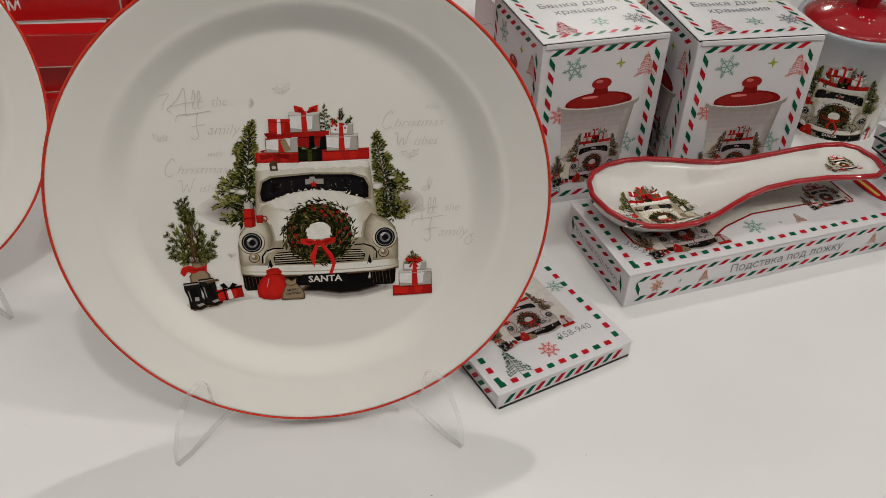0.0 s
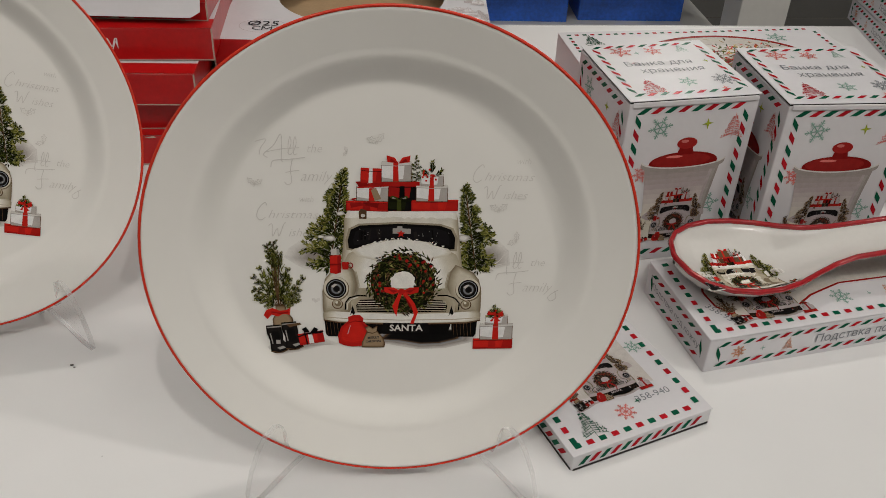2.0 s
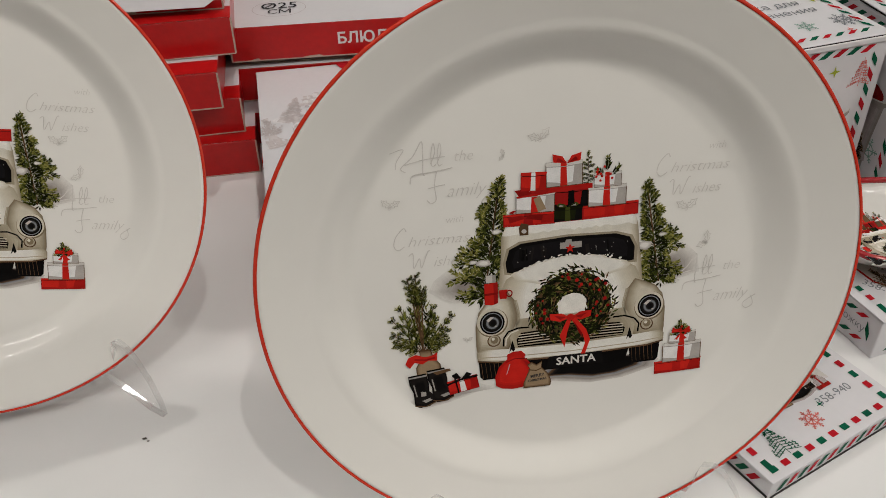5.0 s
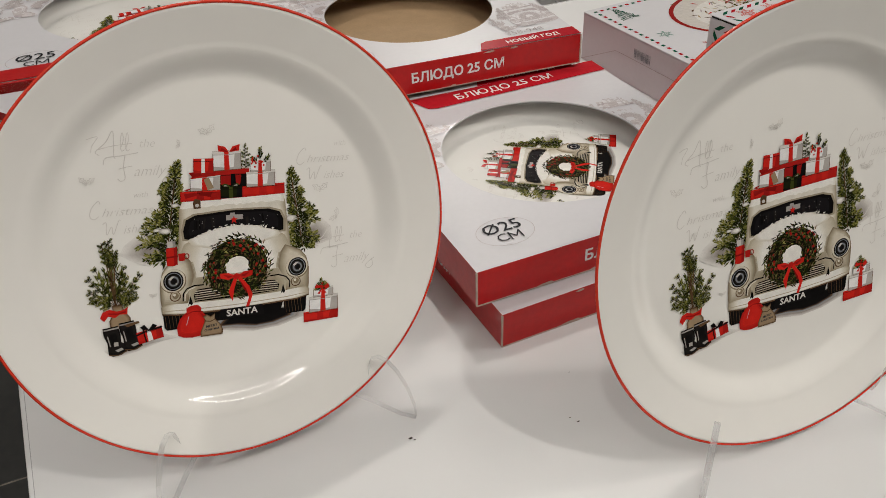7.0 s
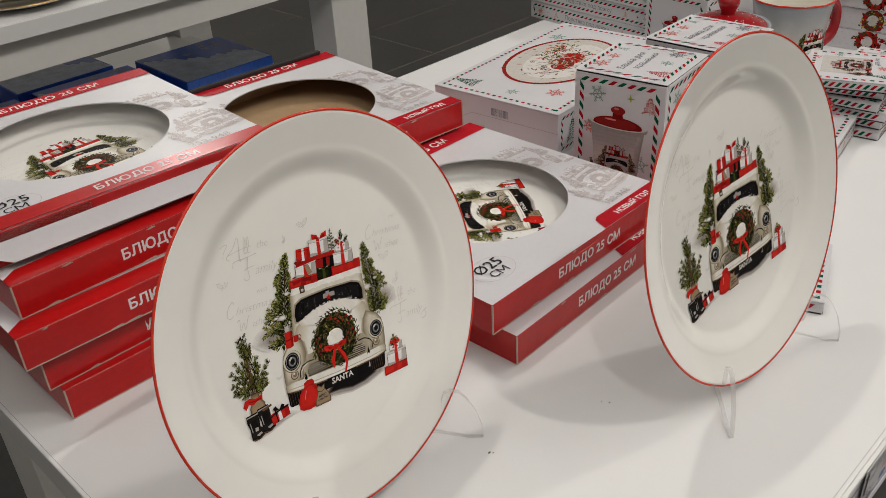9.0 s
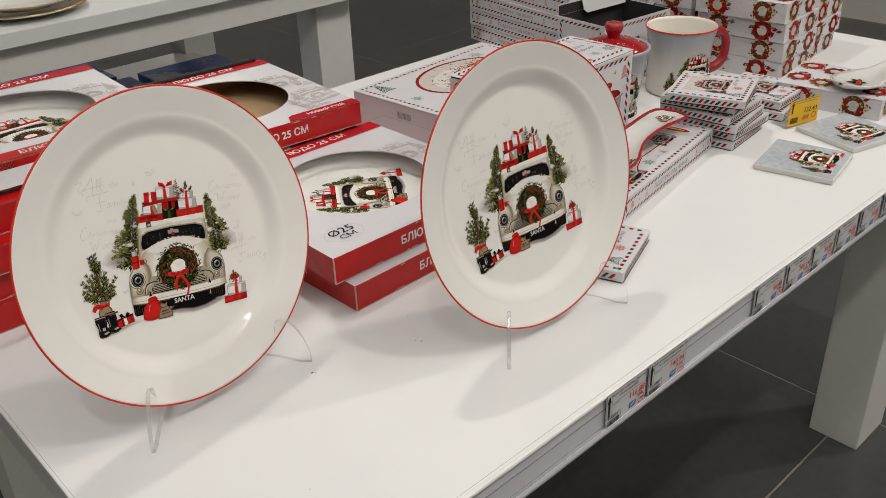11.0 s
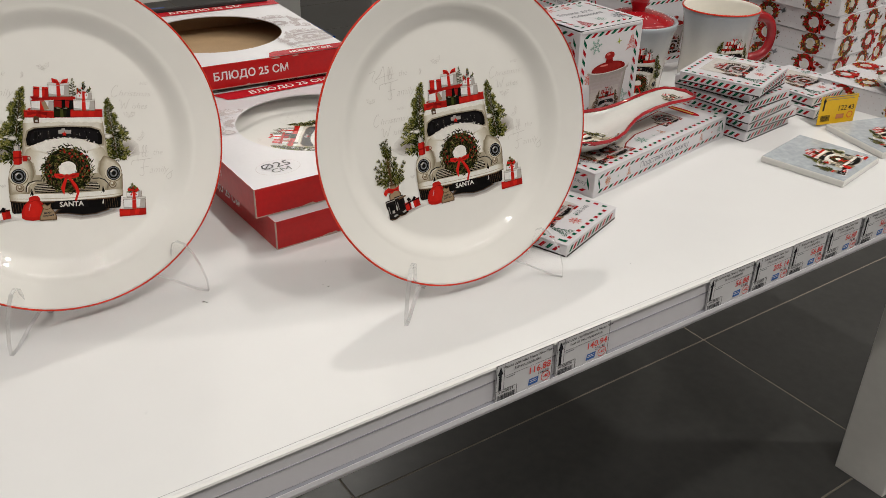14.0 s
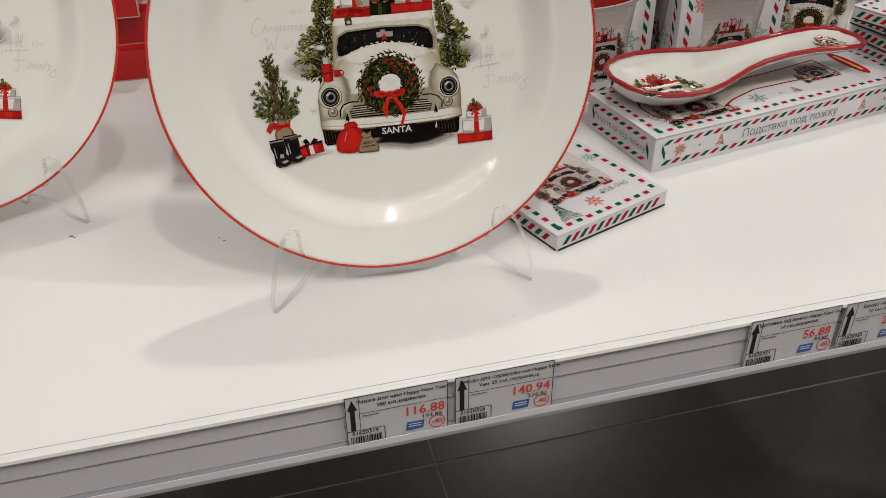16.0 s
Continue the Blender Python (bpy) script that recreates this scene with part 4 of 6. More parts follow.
def dish_meshes():
    bm = lathe(DISH_PROFILE + DISH_BACK, 128)
    body = bpy.data.meshes.new("dish_body")
    bm.to_mesh(body)
    bm.free()
    bm = lathe(RIM, 128)
    rim = bpy.data.meshes.new("red_rim")
    bm.to_mesh(rim)
    bm.free()
    for me, mat in ((body, PORCELAIN), (rim, RED_LINE)):
        me.materials.append(mat)
        me.polygons.foreach_set("use_smooth", [True] * len(me.polygons))
    pr = Print().take(CAR, 0.0012, 0.0106, scale=U)
    sc = Print().take(DISH_SCRIPT, 0.0012, 0.0106, scale=U)
    return body, rim, pr.mesh("printed_picture", lift=0.0000035), sc.mesh("printed_script", lambda x, y, z: Vector((x, y, z + dish_height(math.hypot(x, y)))), 0.008, lift=0.0000035)


DISH_BODY, DISH_RIM, DISH_PIC, DISH_WORDS = dish_meshes()


def dish(label, m, group="porcelain dishes"):
    t = thing("dish", label, "plate", group, m=m)
    part("dish_body", DISH_BODY, None, t)
    part("red_rim", DISH_RIM, None, t, "thin red line round the rim")
    part("printed_script", DISH_WORDS, None, t, "pale printed handwriting")
    part("printed_picture", DISH_PIC, None, t, "printed snowy car with gifts, wreath and fir trees")
    return t


DISH_TEXT = "white porcelain dish with red rim on a clear stand"
dish(DISH_TEXT, pose(0.4160, 0.1362, 0.8788, 77.0, 0, -2.8))
dish("white red-rimmed porcelain dish turned askew on a clear stand", pose(0.1397, 0.2650, 0.8808, 76.5, 0, 4.4) @ pose(0, 0, 0, 0, 0, -12))

HOOK = [(0, 0), (0.0005, 0.010), (0.0045, 0.024), (0.0105, 0.036), (0.0165, 0.0432), (0.0225, 0.0450), (0.0270, 0.0425), (0.0285, 0.0365), (0.0290, 0.0280), (0.0310, 0.0215), (0.036, 0.0195),
        (0.046, 0.0200), (0.060, 0.036), (0.074, 0.080), (0.080, 0.083), (0.083, 0.078), (0.074, 0.034), (0.066, 0.010), (0.064, 0.0), (0.058, 0.0), (0.054, 0.008), (0.045, 0.0100), (0.030, 0.0070), (0.010, 0.0005)]


def plate_stand(left, right, yaw):
    """Two hooked acrylic feet set at an angle and joined by a bar."""
    mid = ((left[0] + right[0]) / 2, (left[1] + right[1]) / 2)
    t = thing("plate_stand", "clear acrylic plate stand with two hooked feet", "stand", "plate stands", m=pose(mid[0], mid[1], TOP, 0, 0, yaw))
    inv = t.matrix_basis.inverted()
    ends = []
    for (x, y), turn in ((left, 46), (right, 134)):
        bm = prism(HOOK, 0.0034)
        me = bpy.data.meshes.new("foot")
        bm.to_mesh(me)
        bm.free()
        me.materials.append(ACRYLIC)
        me.materials.append(ACRYLIC_EDGE)
        for f in me.polygons:
            f.material_index = int(abs(f.normal.z) < 0.5)
        p = Vector((x, y, TOP + 0.0004))
        m = inv @ (Matrix.Translation(p) @ pose(0, 0, 0, 0, 0, turn + yaw) @ pose(0, 0.0016, 0, 90, 0, 0))
        part("foot", me, None, t, m=m)
        ends.append(m @ Vector((0.066, 0.006, 0.0016)))
    part("cross_bar", tube([ends[0], ends[1]], 0.0024, 8), ACRYLIC, t)


plate_stand((0.336, 0.079), (0.492, 0.070), -2.2)
plate_stand((0.0670, 0.203), (0.224, 0.2125), 3.8)


# ---- red dish cartons ----
BW, BH = 0.250, 0.0285


def dish_carton_top():
    """White top sheet with a round window."""
    n, c, r = 72, BW / 2, 0.083
    bm = bmesh.new()
    inner, outer, low = [], [], []
    for k in range(n):
        a = 2 * math.pi * k / n
        ca, sa = math.cos(a), math.sin(a)
        q = c / max(abs(ca), abs(sa))
        inner.append(bm.verts.new((c + r * ca, c + r * sa, 0)))
        low.append(bm.verts.new((c + r * ca, c + r * sa, -0.0012)))
        outer.append(bm.verts.new((c + q * ca, c + q * sa, 0)))
    for k in range(n):
        j = (k + 1) % n
        bm.faces.new((inner[k], outer[k], outer[j], inner[j]))
        bm.faces.new((low[k], inner[k], inner[j], low[j]))
    corner = [bm.verts.new((x, y, 0)) for x, y in ((BW, BW), (0, BW), (0, 0), (BW, 0))]
    for k, v in enumerate(corner):
        i = n // 8 + k * n // 4
        if (outer[i].co - v.co).length > 1e-5:
            bm.faces.new((outer[i], v, outer[(i + 1) % n]))
    bmesh.ops.remove_doubles(bm, verts=bm.verts[:], dist=1e-6)
    me = bpy.data.meshes.new("window_sheet")
    bm.normal_update()
    bm.to_mesh(me)
    bm.free()
    me.materials.append(CARD_WHITE)
    return me


def carton_wall(long):
    me = bpy.data.meshes.new("wall_panel")
    bm = block(0 if long else 0.0012, 0, 0, BW if long else BW - 0.0012, 0.0012, BH - 0.0004, 0.0003, 1)
    bm.to_mesh(me)
    bm.free()
    me.materials.append(CARD_RED)
    return me


def dish_carton_print():
    p = Print()
    pale = Print().take(CAR, palette=FAINT)
    p.take(pale, 0.046, 0.178, 0.00012, 4, keep=lambda v: True)
    p.take(pale, 0.212, 0.150, 0.00011, -6, layer=1)
    p.take(pale, 0.222, 0.075, 0.00010, 5, layer=2)
    p.poly([(0.062, BW), (0.070, BW - 0.020), (0.078, BW - 0.023), (BW, BW - 0.023), (BW, BW)], "candy", 95)
    p.text("БЛЮДО 25 СМ", 0.150, BW - 0.0115, 0.0140, "white", 97, bold=0.0002)
    p.poly([(0.150, 0), (0.156, 0.015), (0.162, 0.018), (BW, 0.018), (BW, 0)], "candy", 95)
    p.text("НОВЫЙ ГОД", 0.205, 0.0085, 0.0086, "white", 97, bold=0.0002)
    p.text("358-948", 0.205, 0.026, 0.0115, "faint_dark", 95)
    p.text("Ø25", 0.039, 0.0385, 0.0165, "text", 96, bold=0.0001)
    p.text("C", 0.0338, 0.0265, 0.0125, "text", 96)
    p.line([(0.0395 + a, 0.0222 + b) for a, b in ((0, 0), (0, 0.0088), (0.0042, 0.0026), (0.0084, 0.0088), (0.0084, 0))], 0.0011, "text", 96)
    p.ring(0.039, 0.033, 0.0215, 0.0165, 0.0004, "faint_dark", 95, 40)
    # keep the middle free for the window
    keep = [k for k, f in enumerate(p.f) if all((p.v[i][0] - BW / 2) ** 2 + (p.v[i][1] - BW / 2) ** 2 > 0.0835 ** 2 and 0 < p.v[i][0] < BW + 1e-6 for i in f)]
    p.f, p.c = [p.f[k] for k in keep], [p.c[k] for k in keep]
    return p.mesh("printed_top", lift=0.000004)


def side_print(text, turn=0):
    p = Print()
    p.text(text, 0.128, BH / 2, 0.0126, "white", 1, turn=turn, bold=0.0003)
    return p.mesh("printed_side")


TOP_SHEET, WALLS, TOP_PRINT = dish_carton_top(), (carton_wall(True), carton_wall(False)), dish_carton_print()
SIDE, SIDE_TURNED = side_print("БЛЮДО 25 СМ"), side_print("БЛЮДО 25 СМ", 180)


def dish_carton(x, y, z, yaw, label, filled=True, turned=False, window=True, flap=False, print_top=True, lined=True, lettered=("front", "left")):
    t = thing("dish_carton", label, "box", "red dish cartons", m=pose(x, y, z, 0, 0, yaw))
    for k, m in enumerate((pose(0, 0, 0), pose(BW, 0, 0, 0, 0, 90), pose(BW, BW, 0, 0, 0, 180), pose(0, BW, 0, 0, 0, -90))):
        part("wall_panel", WALLS[k % 2], None, t, m=m)
    part("base", block(0.0012, 0.0012, 0.0002, BW - 0.0012, BW - 0.0012, 0.0014), CARD_BACK, t, "brown cardboard base")
    part("window_sheet", TOP_SHEET, None, t, "white top sheet with a round window", m=pose(0, 0, BH))
    if print_top and lined:
        for k, m in enumerate((pose(0, 0, 0), pose(BW, 0, 0, 0, 0, 90), pose(BW, BW, 0, 0, 0, 180), pose(0, BW, 0, 0, 0, -90))):
            part("lining_panel", block(0.004, 0.0014, 0.0016, BW - 0.004, 0.0022, BH - 0.0016), CARD_BACK, t, "brown inner side", m=m)
    if print_top:
        part("printed_top", TOP_PRINT, None, t, "grey picture, red corner bands and lettering", m=pose(0, 0, BH))
    for side in lettered:
        part("printed_side", SIDE_TURNED if turned else SIDE, None, t, "white lettering", m=face(side, BW, BW, BH))
    for cx, cy in ((0, 0), (BW, 0), (0, BW), (BW, BW)):
        part("worn_corner", block(cx - 0.0006, cy - 0.0006, 0.0008, cx + 0.0006, cy + 0.0006, BH - 0.0006), CARD_WORN, t)
    part("worn_edge", block(0.0, -0.0005, 0.0002, BW, 0.0003, 0.0010), CARD_WORN, t)
    if not print_top:
        part("lid_band", prism([(0, 0), (BW, 0), (BW, 0.021), (0.012, 0.021), (0, 0.012)], 0.0002), CARD_RED, t, "red band along the lid's front edge", m=pose(0, 0, BH + 0.0001))
    wear = random.Random(int(x * 1e4) + int(z * 1e4))
    for k in range(5):
        q, w = wear.uniform(0.01, 0.22), wear.uniform(0.004, 0.016)
        scuff = prism([(q, 0), (q + w * 0.4, -0.0006), (q + w, 0), (q + w * 0.8, 0.0012), (q + w * 0.3, 0.0007)], 0.0003)
        part("scuff", scuff, CARD_WORN, t, m=pose(0, -0.0001, BH - 0.0018 if k % 2 else 0.0012, 90, 0, 0))
    if flap:
        bm = prism([(0.004, 0), (0.246, 0), (0.246, -0.012), (0.238, -0.017), (0.018, -0.017), (0.006, -0.010)], 0.0008)
        part("tuck_flap", bm, CARD_WHITE, t, "loose white tuck flap hanging out", m=pose(0, -0.002, BH - 0.0075, 62, 0, 0))
        part("flap_band", block(0.0, -0.0020, BH - 0.012, BW, -0.0006, BH + 0.0002, 0.0004, 1), CARD_RED, t, "creased red edge of the lid")
        part("lid_band", prism([(0, 0), (BW, 0), (BW, 0.021), (0, 0.021)], 0.0003), CARD_RED, t, "red band along the lid's front edge", m=pose(0, 0, BH + 0.0006))
        q = Print()
        q.text("БЛЮДО 25 СМ", 0.140, 0.0105, 0.0128, "white", 1, bold=0.0002)
        part("printed_band", q.mesh("printed_band"), None, t, "white lettering", m=pose(0, 0, BH + 0.0009))
        part("tape", block(0.0, -0.0028, BH - 0.009, 0.085, -0.0021, BH - 0.001), clear("tape_film", 1.3, (0.98, 0.95, 0.93), 0.15), t, "crumpled clear tape")
    if filled:
        dish("white porcelain dish lying inside an open-window carton", pose(x, y, z, 0, 0, yaw) @ pose(BW / 2, BW / 2, 0.0078, 0, 0, filled), "boxed dishes")
    return t


RED_CARTON = "red and white windowed dish carton"
# pair between the dishes
dish_carton(0.302, 0.246, TOP, 1.5, RED_CARTON + ", lower of two", False)
dish_carton(0.2905, 0.2605, TOP + BH + 0.0006, 0.3, RED_CARTON + " showing the dish inside", 55)
# pile behind them
dish_carton(0.272, 0.500, TOP, -2.0, RED_CARTON + " at the bottom of a pile", False, lettered=("left",))
dish_carton(0.268, 0.520, TOP + BH + 0.0006, -3.0, RED_CARTON + " in the middle of a pile", False, True, lettered=("left",))
dish_carton(0.272, 0.522, TOP + 2 * BH + 0.0012 + 0.004, -3.8, "empty red dish carton with bare cardboard in its window", False)
part("lid_lining", block(0.06, BW - 0.004, BH + 0.0005, BW - 0.01, BW + 0.002, BH + 0.0055, 0.001, 1), CARD_DARK, bpy.data.objects["dish_carton.004"], "raised dark rear edge of the lid")
part("folded_liner", block(0.05, 0.05, -0.0036, 0.20, 0.20, -0.0002), CARD_BACK, bpy.data.objects["dish_carton.004"], "folded cardboard under the carton")
# tall pile at the table's end
dish_carton(0.033, 0.461, TOP, -1.0, RED_CARTON + " under a tall pile", False, print_top=False)
dish_carton(0.026, 0.468, TOP + BH + 0.0004, 0.5, "red dish carton lying upside-down in a tall pile", False, True, print_top=False)
dish_carton(0.014, 0.462, TOP + 2 * BH + 0.0008, -1.5, RED_CARTON + " amid a tall pile", False, print_top=False)
dish_carton(0.028, 0.482, TOP + 3 * BH + 0.0012, 0.2, RED_CARTON + " high in a pile", False, print_top=False)
dish_carton(0.024, 0.512, TOP + 4 * BH + 0.0016, -3.2, "red dish carton with loose white flap and a dish inside", 4, False, True, True)


# ---- white cartons with candy-striped borders ----
def jar_picture(p, x, y, s, layer=2):
    """Picture of the lidded jar."""
    half = lambda v: 0.37 + 0.09 * v ** 2
    inks = ("c5", "c4", "mist", "pinkish", "m4")
    n = 16
    for k in range(n):
        v0, v1 = k / n, (k + 1) / n
        u = k / (n - 1) * (len(inks) - 1.001)
        ink = between(inks[int(u)], inks[int(u) + 1], round((u - int(u)) * 4) / 4)
        p.poly([(x - half(v0) * s, y + v0 * s), (x + half(v0) * s, y + v0 * s), (x + half(v1) * s, y + v1 * s), (x - half(v1) * s, y + v1 * s)], ink, layer)
    for k, ink in enumerate(("pinkish", "grey", "m4")):
        q = 0.10 - 0.035 * k
        p.poly([(x + (half(v) - q) * s, y + v * s) for v in (0.0, 0.3, 0.6, 0.9)] + [(x + half(v) * s, y + v * s) for v in (0.9, 0.6, 0.3, 0.0)], ink, layer + 0.3 + 0.2 * k)
    p.oval(x, y + 0.02 * s, 0.37 * s, 0.05 * s, "c4", layer - 0.5)
    # domed lid, its knob, then the jar's lip in front of it
    p.oval(x, y + 1.02 * s, 0.41 * s, 0.125 * s, "dark_red", layer + 2)
    p.oval(x - 0.03 * s, y + 1.04 * s, 0.35 * s, 0.088 * s, "jar_red", layer + 2.3)
    p.oval(x - 0.12 * s, y + 1.09 * s, 0.10 * s, 0.016 * s, "soft_red", layer + 2.6, 12)
    p.poly([(x - 0.10 * s, y + 1.11 * s), (x + 0.10 * s, y + 1.11 * s), (x + 0.075 * s, y + 1.21 * s), (x - 0.075 * s, y + 1.21 * s)], "dark_red", layer + 3)
    p.oval(x, y + 1.25 * s, 0.120 * s, 0.070 * s, "jar_red", layer + 3.3, 18)
    p.oval(x - 0.03 * s, y + 1.275 * s, 0.045 * s, 0.020 * s, "soft_red", layer + 3.6, 10)
    arc = [(x + 0.50 * s * math.cos(radians(a)), y + (0.99 + 0.10 * math.sin(radians(a))) * s) for a in range(180, 361, 15)]
    p.poly(arc + [(q, r + 0.055 * s) for q, r in arc[::-1]], "m4", layer + 4)
    p.line([(q, r + 0.055 * s) for q, r in arc], 0.016 * s, "m1", layer + 4.3)
    p.take(CAR, x, y + 0.42 * s, 0.00118 * s, layer=layer + 5, palette=DULL)


def jar_front(w, h):
    p = Print()
    candy_frame(p, 0.006, 0.006, w - 0.006, h - 0.006, 0.0046, 0.0105)
    jar_picture(p, w * 0.5, 0.019, 0.0655)
    flake(p, 0.026, h - 0.022, 0.0085, "soft_green")
    spark(p, w * 0.63, h - 0.021, 0.0045, "lime")
    twig_tree(p, w * 0.84, h - 0.034, 0.020, "soft_red")
    flake(p, 0.0185, h - 0.058, 0.0070, "soft_red", n=8)
    flake(p, w - 0.022, 0.048, 0.0085, "soft_green", n=5)
    spark(p, 0.020, 0.024, 0.003, "candy")
    twig_tree(p, 0.019, 0.010, 0.022, "green")
    return p.mesh("printed_face", lift=0.000004)


def jar_lid(w, d):
    p = Print()
    candy_frame(p, 0.005, 0.006, w - 0.005, d - 0.004, 0.0042, 0.0098)
    p.text("Банка для", w * 0.47, d * 0.60, 0.0112, "text_grey", 2)
    p.text("хранения", w * 0.53, d * 0.47, 0.0112, "text_grey", 2)
    twig_tree(p, 0.024, 0.009, 0.024, "candy")
    flake(p, w * 0.55, 0.025, 0.0068, "soft_green")
    flake(p, w * 0.84, 0.026, 0.0085, "text_grey", n=8)
    flake(p, w * 0.26, d * 0.84, 0.0085, "soft_red")
    flake(p, w * 0.52, d * 0.83, 0.0070, "soft_red")
    twig_tree(p, w * 0.76, d * 0.78, 0.014, "soft_green")
    spark(p, w * 0.38, d * 0.80, 0.003, "soft_green")
    spark(p, w * 0.86, d * 0.60, 0.003, "lime")
    spark(p, w * 0.78, 0.012, 0.003, "soft_red")
    spark(p, w * 0.28, d * 0.62, 0.002, "soft_red")
    return p.mesh("printed_lid")


def jar_side(w, h):
    p = Print()
    candy_frame(p, 0.006, 0.006, w - 0.006, h - 0.006, 0.0046, 0.0105)
    flake(p, w * 0.72, h - 0.030, 0.0095, "soft_green")
    spark(p, w * 0.45, h - 0.045, 0.0045, "lime")
    twig_tree(p, w * 0.28, h - 0.062, 0.024, "soft_red")
    jar_picture(p, w * 0.5, 0.018, 0.050)
    return p.mesh("printed_side", lift=0.000004)


JW, JH = 0.0985, 0.1365
JAR_FRONT, JAR_LID, JAR_SIDE = jar_front(JW, JH), jar_lid(JW, JW), jar_side(JW, JH)


def jar_carton(x, y, yaw):
    t = thing("jar_carton", "white carton with striped border and picture of a lidded jar", "box", "jar cartons", m=pose(x, y, TOP, 0, 0, yaw))
    carton(t, JW, JW, JH, gap=0.0026)
    part("tuck_edge", block(0.002, -0.0012, JH - 0.0050, JW - 0.002, -0.0002, JH - 0.0012, 0.0004, 1), CARD_WHITE, t, "folded front edge of the lid")
    part("printed_lid", JAR_LID, None, t, "striped border, lettering and ornaments", m=face("top", JW, JW, JH))
    part("printed_face", JAR_FRONT, None, t, "picture of a red-lidded jar", m=face("front", JW, JW, JH - 0.004))
    part("printed_face", JAR_FRONT, None, t, "picture of a red-lidded jar", m=face("left", JW, JW, JH - 0.004))
    part("printed_face", JAR_SIDE, None, t, "striped border and ornaments", m=face("right", JW, JW, JH - 0.004))
    return t


jar_carton(0.584, 0.296, 7.5)
jar_carton(0.6955, 0.292, 1.5)

# long carton of the spoon rest, and more of them
SW, SD, SH = 0.258, 0.088, 0.0285


def spoon_side(w):
    p = Print()
    for y in (0.0042, SH - 0.0078):
        candy_edge(p, 0.007, y, w - 0.010, y, 0.0036, 0.0088, 0.55)
    candy_edge(p, 0.0100, 0.008, 0.0100, SH - 0.008, 0.0036, 0.0088)
    candy_edge(p, w - 0.006, 0.008, w - 0.006, SH - 0.008, 0.0036, 0.0088)
    if w > 0.1:
        p.text("Подствка под ложку", w * 0.5, SH / 2, 0.0096, "text_grey", 2)
        for x in (0.235, 0.79):
            twig_tree(p, w * x, SH / 2 - 0.005, 0.0105, "rust")
        flake(p, w * 0.09, SH / 2, 0.0048, "rust", n=8)
        spark(p, w * 0.16, SH / 2, 0.0022, "soft_green")
        spark(p, w * 0.88, SH / 2, 0.0022, "candy")
        flake(p, w * 0.94, SH / 2, 0.0040, "soft_green")
    else:
        p.text("Подствка под ложку", w * 0.5, SH / 2, 0.0068, "text_grey", 2)
    return p.mesh("printed_side")


def spoon_lid():
    p = Print()
    candy_frame(p, 0.006, 0.005, SW - 0.006, SD - 0.005, 0.0036, 0.0088, 0.0)
    outline = [(0.020, 0.030), (0.030, 0.018), (0.052, 0.014), (0.074, 0.018), (0.092, 0.028), (0.120, 0.036), (0.165, 0.035), (0.205, 0.030), (0.205, 0.062), (0.165, 0.058), (0.120, 0.056), (0.092, 0.062), (0.070, 0.072), (0.045, 0.072), (0.026, 0.062), (0.019, 0.046)]
    p.poly(outline, "mist", 1)
    p.line(outline + outline[:1], 0.0016, "jar_red", 2)
    p.take(CAR, 0.056, 0.043, 0.000085, layer=3, palette=DULL)
    p.take(CAR, 0.186, 0.046, 0.00005, layer=3, palette=DULL)
    p.text("358-934", 0.020, 0.022, 0.0075, "text_grey", 2, turn=-62)
    flake(p, 0.112, 0.022, 0.0075, "soft_green", n=7)
    twig_tree(p, 0.150, 0.016, 0.012, "rust")
    spark(p, 0.050, 0.0115, 0.003, "soft_green")
    spark(p, 0.134, 0.021, 0.0022, "soft_green")
    p.oval(0.228, 0.044, 0.006, 0.024, "candy", 3)
    p.line([(0.228, 0.028), (0.228, 0.060)], 0.003, "gold", 4)
    return p.mesh("printed_lid", lift=0.000004)


LONG_SIDE, SHORT_SIDE, LONG_LID = spoon_side(SW), spoon_side(SD), spoon_lid()


def spoon_carton(m, label):
    t = thing("spoon_rest_carton", label, "box", "spoon rest cartons", m=m)
    carton(t, SW, SD, SH, gap=0.0008)
    part("printed_lid", LONG_LID, None, t, "striped border and picture of a spoon rest", m=face("top", SW, SD, SH))
    for side in ("front", "back"):
        part("printed_side", LONG_SIDE, None, t, "striped border and lettering", m=face(side, SW, SD, SH - 0.0006))
    for side in ("left", "right"):
        part("printed_end", SHORT_SIDE, None, t, "striped border and small lettering", m=face(side, SW, SD, SH - 0.0006))
    return t


spoon_carton(pose(0.6215, 0.1725, TOP, 0, 0, 10.0), "long white carton with striped border under a ceramic spoon rest")
for k in range(4):
    spoon_carton(pose(1.036 + random.uniform(-0.003, 0.003), 0.830 + random.uniform(-0.003, 0.003), TOP + k * (SH + 0.0005), 0, 0, -97 + random.uniform(-1, 1)), "long white striped carton in a pile of spoon rest cartons")
for k in range(4):
    spoon_carton(pose(1.150 + random.uniform(-0.003, 0.003), 0.765, TOP + k * (SH + 0.0005), 0, 0, -92 + random.uniform(-1, 1)), "long white striped carton in a pile of spoon rest cartons")


